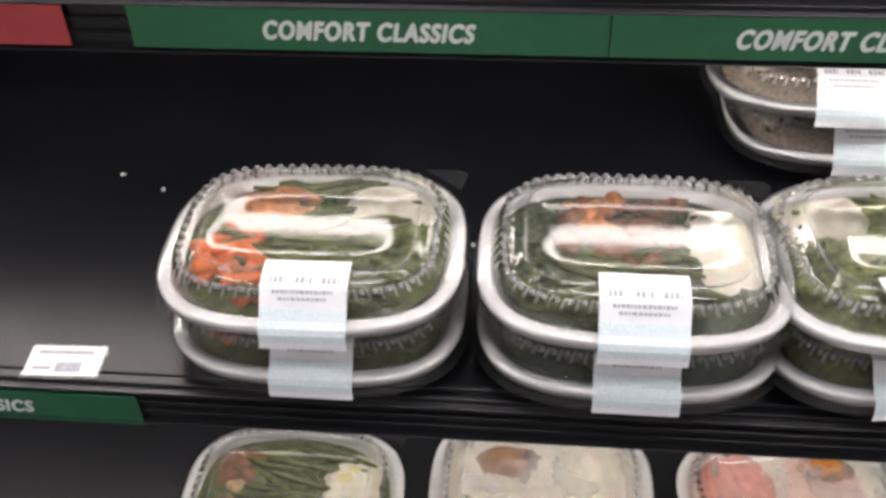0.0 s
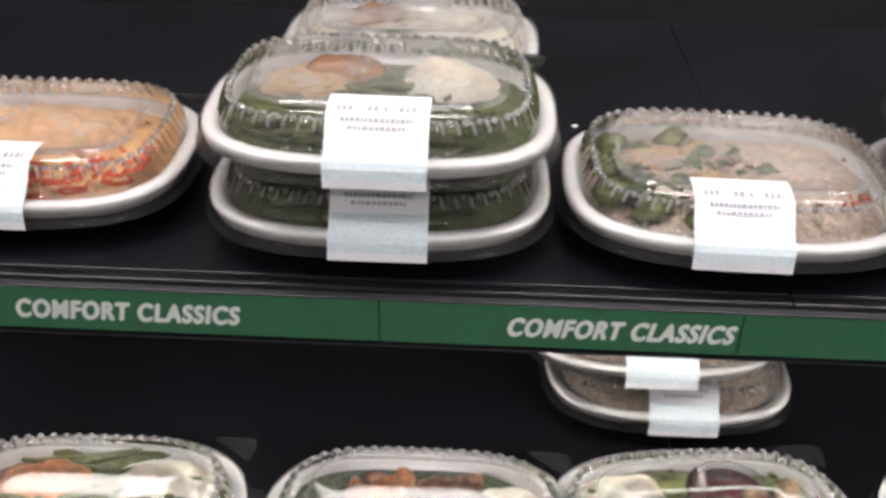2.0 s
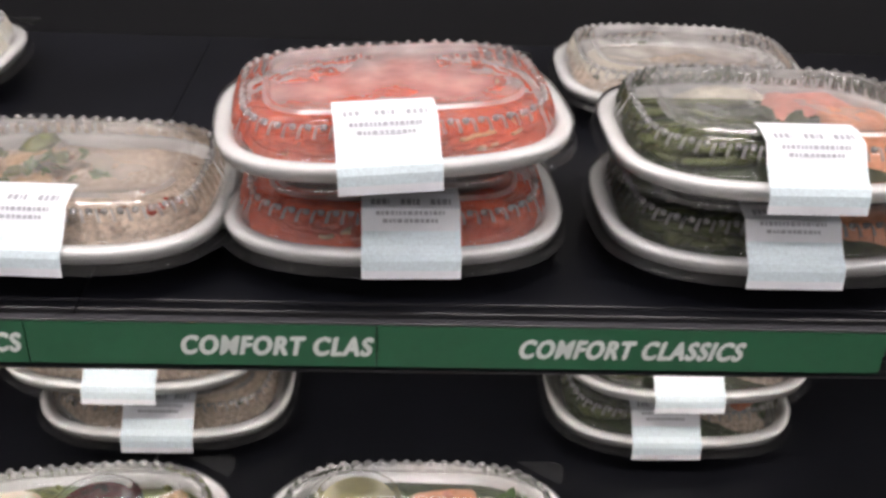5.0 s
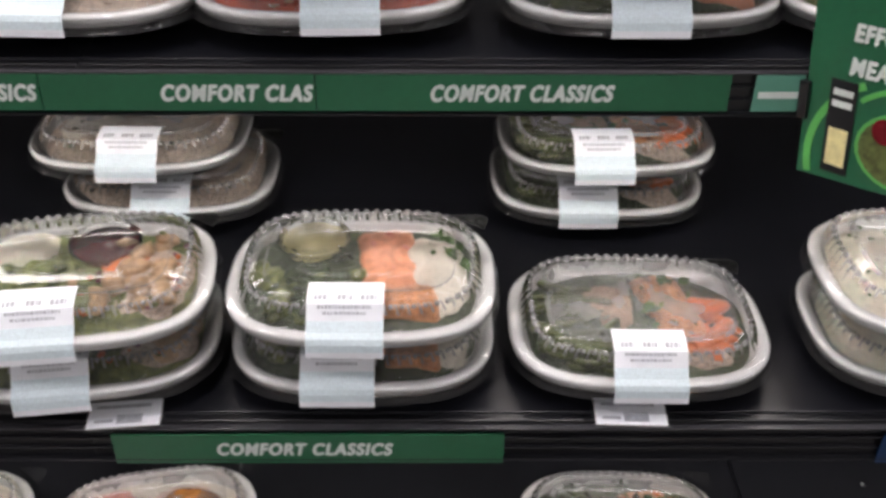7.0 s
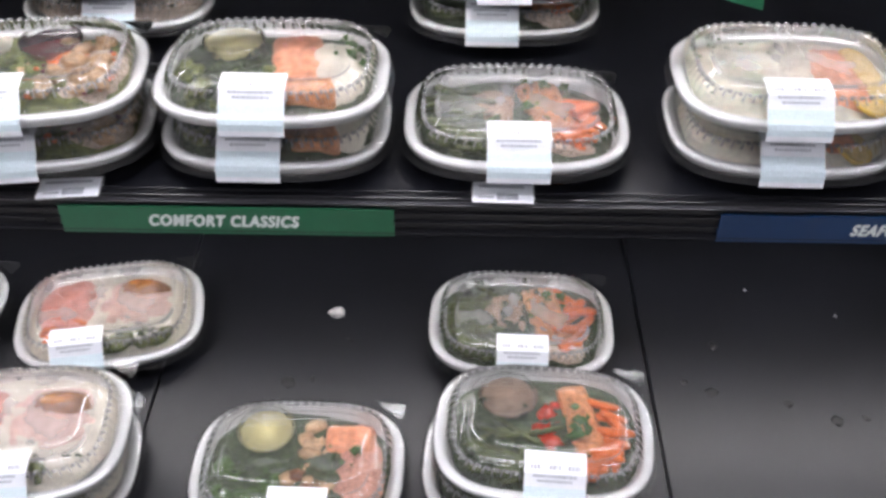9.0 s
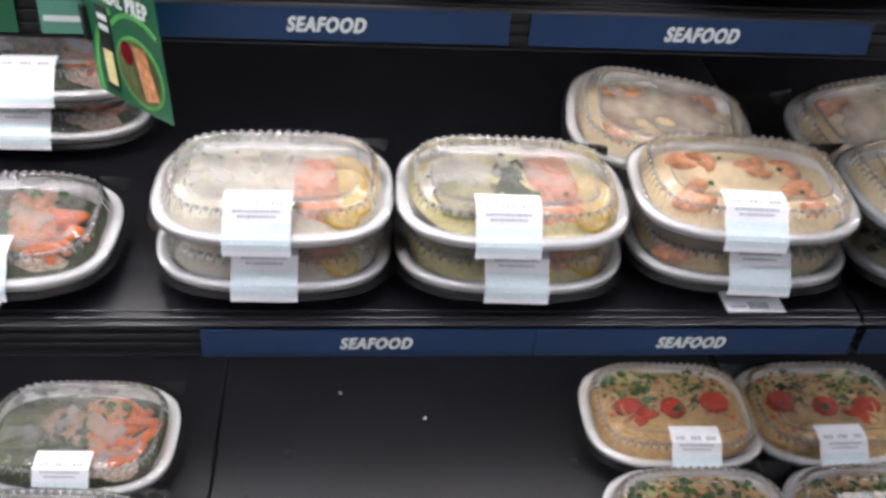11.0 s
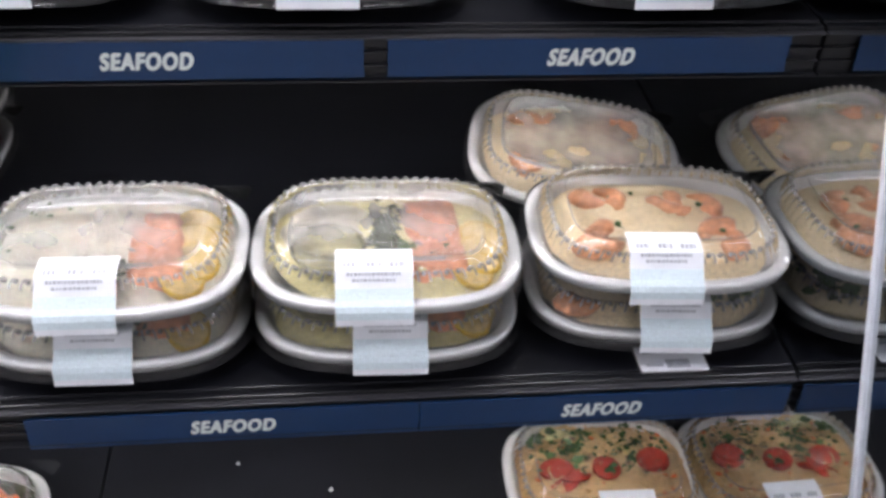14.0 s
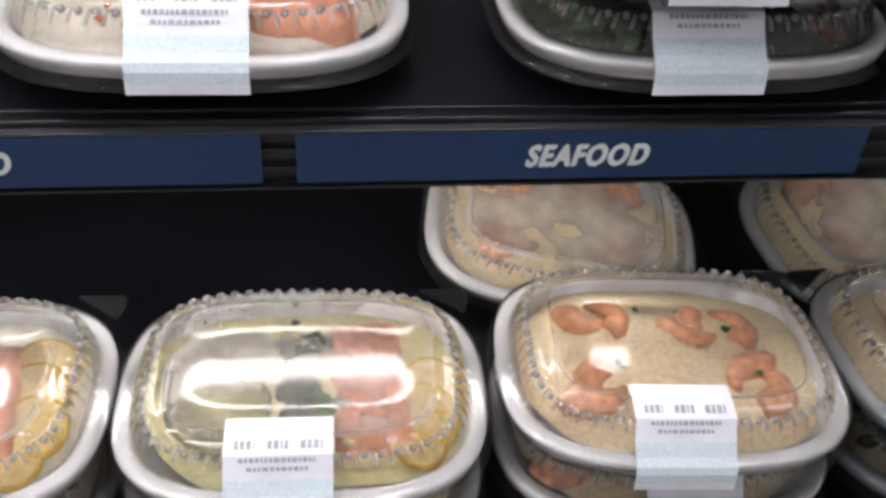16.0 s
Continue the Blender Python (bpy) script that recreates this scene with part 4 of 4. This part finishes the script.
    "red_noodle": [("mound", "red", 0, 0, 0.98, 0.97, 16), ("noodles", "red", 0, 0, 0.9, 0.9, 200), ("sticks", "red", 0, 0, 0.85, 0.85, 24), ("noodles", "pasta", 0, -0.3, 0.8, 0.6, 14)],
    "beans_pink": [("leaves", "kale", -0.3, -0.4, 0.7, 0.5, 30), ("beans", "bean", -0.5, -0.2, 0.5, 0.75, 46), ("mound", "pink", 0.35, 0.4, 0.5, 0.5, 22), ("slab", "salmon", 0.6, -0.2, 0.3, 0.65, 4), ("mound", "rice", -0.2, 0.6, 0.5, 0.35, 20), ("leaves", "kale", -0.1, -0.7, 0.4, 0.2, 24)],
    "mash_salmon": [("mound", "mash", -0.4, 0.0, 0.58, 0.92, 22), ("slab", "salmon", 0.55, -0.25, 0.32, 0.6, 3), ("mound", "rice", 0.5, 0.6, 0.4, 0.35, 22), ("bits", "carrot", -0.4, -0.7, 0.3, 0.15, 6)],
    "greens_grain": [("leaves", "kale", -0.2, 0, 0.8, 0.8, 40), ("mound", "grain", 0.5, 0.1, 0.5, 0.85, 20), ("chunks", "broccoli", -0.4, -0.3, 0.5, 0.6, 30), ("leaves", "kale", -0.2, -0.5, 0.7, 0.4, 60), ("bits", "onion", 0.0, 0, 0.8, 0.8, 30), ("bits", "chicken", -0.5, -0.2, 0.4, 0.5, 30), ("chunks", "meat", 0.7, -0.5, 0.2, 0.3, 8)],
}
W = {
    "carrot_beans": "sealed meal of green beans, carrots and potato", "meat_mash": "sealed meal of browned meat, greens and mash",
    "beet_cup": "sealed meal with a red sauce cup and sprouts", "grain_fog": "sealed meal of beige grains under a misted lid",
    "dip_salmon": "sealed meal of salmon, sprouts and a dip cup", "beans_salmon": "sealed meal of green beans, salmon and parsley",
    "lemon_rice": "sealed meal of rice, salmon and lemon wedges", "dip_lemon": "sealed meal of salmon, lemon and a dip cup",
    "shrimp": "sealed meal of creamy risotto with shrimp", "shrimp_low": "sealed meal of shrimp with broccoli",
    "gravy_meal": "sealed meal of pink meat, rice and brown gravy", "pale_gravy": "sealed meal of pale mash and brown gravy",
    "meat_butter": "sealed meal of meat, beans and buttered mash", "green_cup": "sealed meal of broccoli, chicken and a dip cup",
    "grill_cup": "sealed meal of grilled salmon with a sauce cup", "noodle_tomato": "sealed meal of noodles with tomato slices and herbs",
    "pasta_bake": "sealed meal of orange baked pasta", "meat_rice": "sealed meal of meat, mash and green beans",
    "sprout_rice": "sealed meal of sprouts, mushroom and pale rice", "red_noodle": "sealed meal of bright red sauced noodles",
    "beans_pink": "sealed meal of green beans and pink salmon", "mash_salmon": "sealed meal of white mash and salmon",
    "greens_grain": "sealed meal of dark greens and grains",
}
PITCH = 0.0512
SEEDS = iter(range(11, 400))


def put(x, y, z, key, lid="clear", yaw=0.0, lx=0.008, stack=1, low=None, where="on black shelf", dx=0.0, dy=0.0, low_yaw=None, low_lx=None, rx=0.0, ry=0.0, lift=0.0):
    """A meal, or a stack of two with (x, y) the place of the upper one; (dx, dy) shifts the lower one."""
    if stack == 2:
        k2 = low or key
        meal_container(x + dx, y + dy, z, R[k2], W[k2] + ", below another", lid, yaw if low_yaw is None else low_yaw, lx if low_lx is None else low_lx, seed=next(SEEDS), thin=True)
        z, where = z + PITCH + lift, "stacked"
    yaw += random.Random(int(x * 1000)).uniform(-1.2, 1.2)
    meal_container(x, y, z, R[key], W[key] + ", " + where, lid, yaw, lx, rx, ry, seed=next(SEEDS))


# upper shelf
put(-0.025, 0.114, ZA, "pasta_bake", "mist", lx=-0.002)
put(0.218, 0.090, ZA, "meat_rice", "mist", stack=2, lx=0.004, dy=0.004)
put(0.222, 0.350, ZA, "pale_gravy", "fog", lx=None)
put(0.449, 0.098, ZA, "sprout_rice", "mist", yaw=-1, lx=-0.006)
put(0.662, 0.096, ZA, "red_noodle", "fog", yaw=6, lx=-0.010, stack=2, low_yaw=2, low_lx=0.009, dy=0.006, ry=-2, lift=0.010)
put(0.908, 0.098, ZA, "beans_pink", "mist", lx=0.0, stack=2, low_lx=-0.002)
put(0.915, 0.350, ZA, "grain_fog", "fog", lx=None)
put(1.125, 0.091, ZA, "meat_rice", "mist", lx=0.0)
put(1.356, 0.086, ZA, "mash_salmon", "mist", lx=-0.002)
put(1.625, 0.078, ZA, "greens_grain", "clear", lx=-0.012, stack=2, dx=0.002, dy=0.004)

# middle shelf
put(0.020, -0.036, ZB, "carrot_beans", stack=2, lx=0.006, dx=0.001)
put(0.251, -0.036, ZB, "meat_mash", stack=2, lx=0.003)
put(0.450, -0.026, ZB, "beet_cup", stack=2, yaw=7, lx=-0.018)
put(0.440, 0.240, ZB, "grain_fog", "mist", stack=2, dx=0.024, dy=0.0, lx=0.004)
put(0.684, -0.020, ZB, "dip_salmon", stack=2, lx=-0.008, dx=0.0, low_lx=-0.017)
put(0.919, -0.016, ZB, "beans_salmon", "mist", lx=0.0, yaw=-1)
put(0.921, 0.237, ZB, "beans_salmon", "mist", stack=2, lx=-0.012, dx=-0.006, low_lx=-0.016)
put(1.178, -0.016, ZB, "lemon_rice", "mist", stack=2, lx=-0.010, low_lx=-0.005, yaw=-1)
put(1.402, -0.018, ZB, "dip_lemon", "mist", stack=2, lx=-0.011, yaw=-2, low_lx=0.002)
put(1.634, -0.006, ZB, "shrimp", low="shrimp_low", stack=2, lx=-0.008, yaw=-4, low_lx=0.009)
put(1.606, 0.193, ZB + 0.012, "shrimp", "fog", yaw=-10, rx=10, ry=6, lx=None)

# bottom deck
put(-0.048, -0.018, ZC, "meat_butter", lx=0.0)
put(0.198, 0.010, ZC, "pale_gravy", "mist", lx=0.0)
put(0.445, 0.008, ZC, "gravy_meal", "mist", yaw=10, lx=-0.030)
put(0.420, -0.215, ZC, "gravy_meal", "mist", yaw=6, lx=0.0, stack=2)
put(0.700, -0.213, ZC, "green_cup", lx=0.008)
put(0.943, 0.004, ZC, "beans_salmon", "mist", lx=0.0, yaw=-2)
put(0.954, -0.203, ZC, "grill_cup", stack=2, yaw=-3, lx=0.010, dx=-0.012)
put(1.645, 0.030, ZC, "noodle_tomato", lx=0.012, yaw=-2)
put(1.640, -0.142, ZC, "noodle_tomato", lx=0.012)


# ---- hanging sign, tags and small marks ----
def hanging_sign():
    """A printed card that swings out from the upper channel."""
    e = tagged(new("hanging_sign"), "green printed card sign about effortless meal prep", "sign")
    ax, ay = Vector((1.031, -0.010, 0)), Vector((1.108, -0.106, 0))
    u = (ay - ax).normalized()
    m = Matrix(((u.x, 0, u.y, ax.x), (u.y, 0, -u.x, ax.y), (0, 1, 0, 1.053), (0, 0, 0, 1)))
    e.matrix_basis = m @ pose(0, 0, 0, 0, 0, 6)
    w, h = (ay - ax).length, 0.150

    def card(name, pts, z, material, parent=e, th=0.0006):
        n = len(pts)
        verts = [(x, y, z) for x, y in pts] + [(x, y, z - th) for x, y in pts]
        faces = [tuple(range(n)), tuple(range(2 * n - 1, n - 1, -1))] + [(i, n + i, n + (i + 1) % n, (i + 1) % n) for i in range(n)]
        return part_mesh(name, mesh_of(name, verts, faces, material, smooth=False), parent)

    def disc(cx, cy, rx, ry, n=24):
        return [(cx + rx * math.cos(2 * math.pi * i / n), cy + ry * math.sin(2 * math.pi * i / n)) for i in range(n)]

    def arc(cx, cy, r, wd, a0, a1, n=14):
        out = [(cx + r * math.cos(a0 + (a1 - a0) * i / n), cy + r * math.sin(a0 + (a1 - a0) * i / n)) for i in range(n + 1)]
        return out + [(cx + (r - wd) * math.cos(a1 + (a0 - a1) * i / n), cy + (r - wd) * math.sin(a1 + (a0 - a1) * i / n)) for i in range(n + 1)]

    card("card", [(0, 0), (w, 0.006), (w, h), (0, h)], -0.0004, M_GREEN, th=0.001)
    card("stripe", arc(0.075, 0.02, 0.071, 0.006, 2.0, 3.4), 0.0002, M_LEAF)
    card("stripe", arc(0.085, 0.025, 0.062, 0.004, 1.0, 2.3), 0.0002, M_LEAF)
    card("badge", [(0.020, 0.008), (0.042, 0.008), (0.042, 0.082), (0.020, 0.082)], 0.0004, M_CHANNEL)
    for k, yy in enumerate((0.070, 0.061)):
        card("badge_bar", [(0.023, yy), (0.039, yy), (0.039, yy + 0.005), (0.023, yy + 0.005)], 0.0008, M_INK, th=0.0003)
    card("badge_picture", [(0.023, 0.014), (0.039, 0.014), (0.039, 0.044), (0.023, 0.044)], 0.0008, FOOD["dip"], th=0.0003)
    card("dish", disc(0.082, 0.038, 0.037, 0.030), 0.0004, M_LEAF)
    card("dish_inside", disc(0.082, 0.038, 0.034, 0.027), 0.0007, FOOD["bean"], th=0.0002)
    card("dish_greens", disc(0.094, 0.040, 0.020, 0.020), 0.0010, FOOD["kale"], th=0.0002)
    card("dish_fillet", [(0.078, 0.060), (0.098, 0.062), (0.110, 0.022), (0.088, 0.016)], 0.0013, FOOD["char"], th=0.0002)
    card("dish_sauce", disc(0.067, 0.052, 0.010, 0.010), 0.0013, FOOD["sauce"], th=0.0002)
    text_mesh("lettering", "EFFORTLESS", 0.082, 0.013, M_INK, e, Matrix.Translation((0.034, 0.113, 0.0008)), shear=0.12, bold=0.02)
    text_mesh("lettering", "MEAL PREP", 0.078, 0.013, M_INK, e, Matrix.Translation((0.034, 0.088, 0.0008)), shear=0.12, bold=0.02)
    box("clip", (-0.004, 0.004, 0.045, 0.075, -0.004, 0.004), M_CHANNEL, e, 0.001)
    return e


M_LEAF = mat("bright_green_print", (0.10, 0.42, 0.10), 0.35, vary=0.15, scale=60)
hanging_sign()


def price_tag(x, y, z, yaw=0.0, tilt=0.0, w=0.058, h=0.030, lab="white shelf price tag lying on the shelf edge"):
    e = tagged(new("price_tag"), lab, "price tag", "price tags")
    e.matrix_basis = pose(x, y, z, tilt, 0, yaw)
    box("holder", (-w / 2 - 0.002, w / 2 + 0.002, -h / 2 - 0.002, h / 2 + 0.002, 0.0002, 0.0008), M_TAGHOLD, e)
    box("paper", (-w / 2, w / 2, -h / 2, h / 2, 0.0009, 0.0013), M_LABEL, e)
    for k, (x0, x1, y0, y1) in enumerate(((-0.4, 0.35, 0.22, 0.34), (-0.1, 0.25, -0.38, -0.05), (-0.4, -0.15, -0.3, -0.2))):
        box("print_bar", (x0 * w, x1 * w, y0 * h, y1 * h, 0.0014, 0.0016), M_PRINT, e)
    return e


price_tag(-0.174, -0.090, ZB, 2)
hang = "white price tag peeking out under a meal at the shelf edge"
price_tag(0.492, -0.101, ZB, 6, lab=hang)
price_tag(0.905, -0.099, ZB, -2, lab=hang)
price_tag(1.640, -0.086, ZB, 0, lab=hang)


def speck(name, x, y, z, r, material, label, category, seed, flat=0.25, stretch=1.0):
    rnd = random.Random(seed)
    g = blob_geo((0, 0, r * flat * 0.8), (r * stretch, r, r * flat), rnd, 12, 6, rough=0.7, freq=1.4)
    ob = tagged(new(name, mesh_of(name, g[0], g[1], material)), label, category, "marks on the deck")
    ob.location = (x, y, z)
    return ob


speck("crumb", 0.715, 0.045, ZC, 0.0075, M_CRUMB, "small white crumb on the black deck", "crumb", 3, 0.6, 1.3)
for k, (x, y, r, st) in enumerate(((0.668, -0.070, 0.0075, 1.2), (0.695, -0.065, 0.005, 0.6), (1.135, -0.060, 0.004, 1), (1.165, -0.075, 0.006, 1.2), (1.180, 0.0, 0.006, 1.0),
                                   (1.30, -0.115, 0.006, 1.2), (1.335, -0.110, 0.005, 1.0), (1.42, -0.09, 0.005, 1.4), (1.52, -0.02, 0.006, 1.1), (1.38, -0.13, 0.004, 1.0), (1.25, -0.09, 0.006, 0.9), (0.735, 0.0, 0.004, 0.7))):
    speck("spill_spot", x, y, ZC, r, M_STAIN, "dried dark spill spot on the black deck", "spill", 20 + k, 0.06, st)
for k, (x, y, z) in enumerate(((1.345, 0.055, ZC), (1.24, 0.10, ZC), (0.545, 0.02, ZC), (-0.16, 0.12, ZB), (-0.205, 0.14, ZB), (0.13, 0.06, ZB), (0.02, 0.27, ZA), (0.36, 0.24, ZA))):
    speck("crumb", x, y, z, 0.0018, M_CRUMB, "tiny pale crumb on black metal", "crumb", 50 + k, 0.6, 1.4)
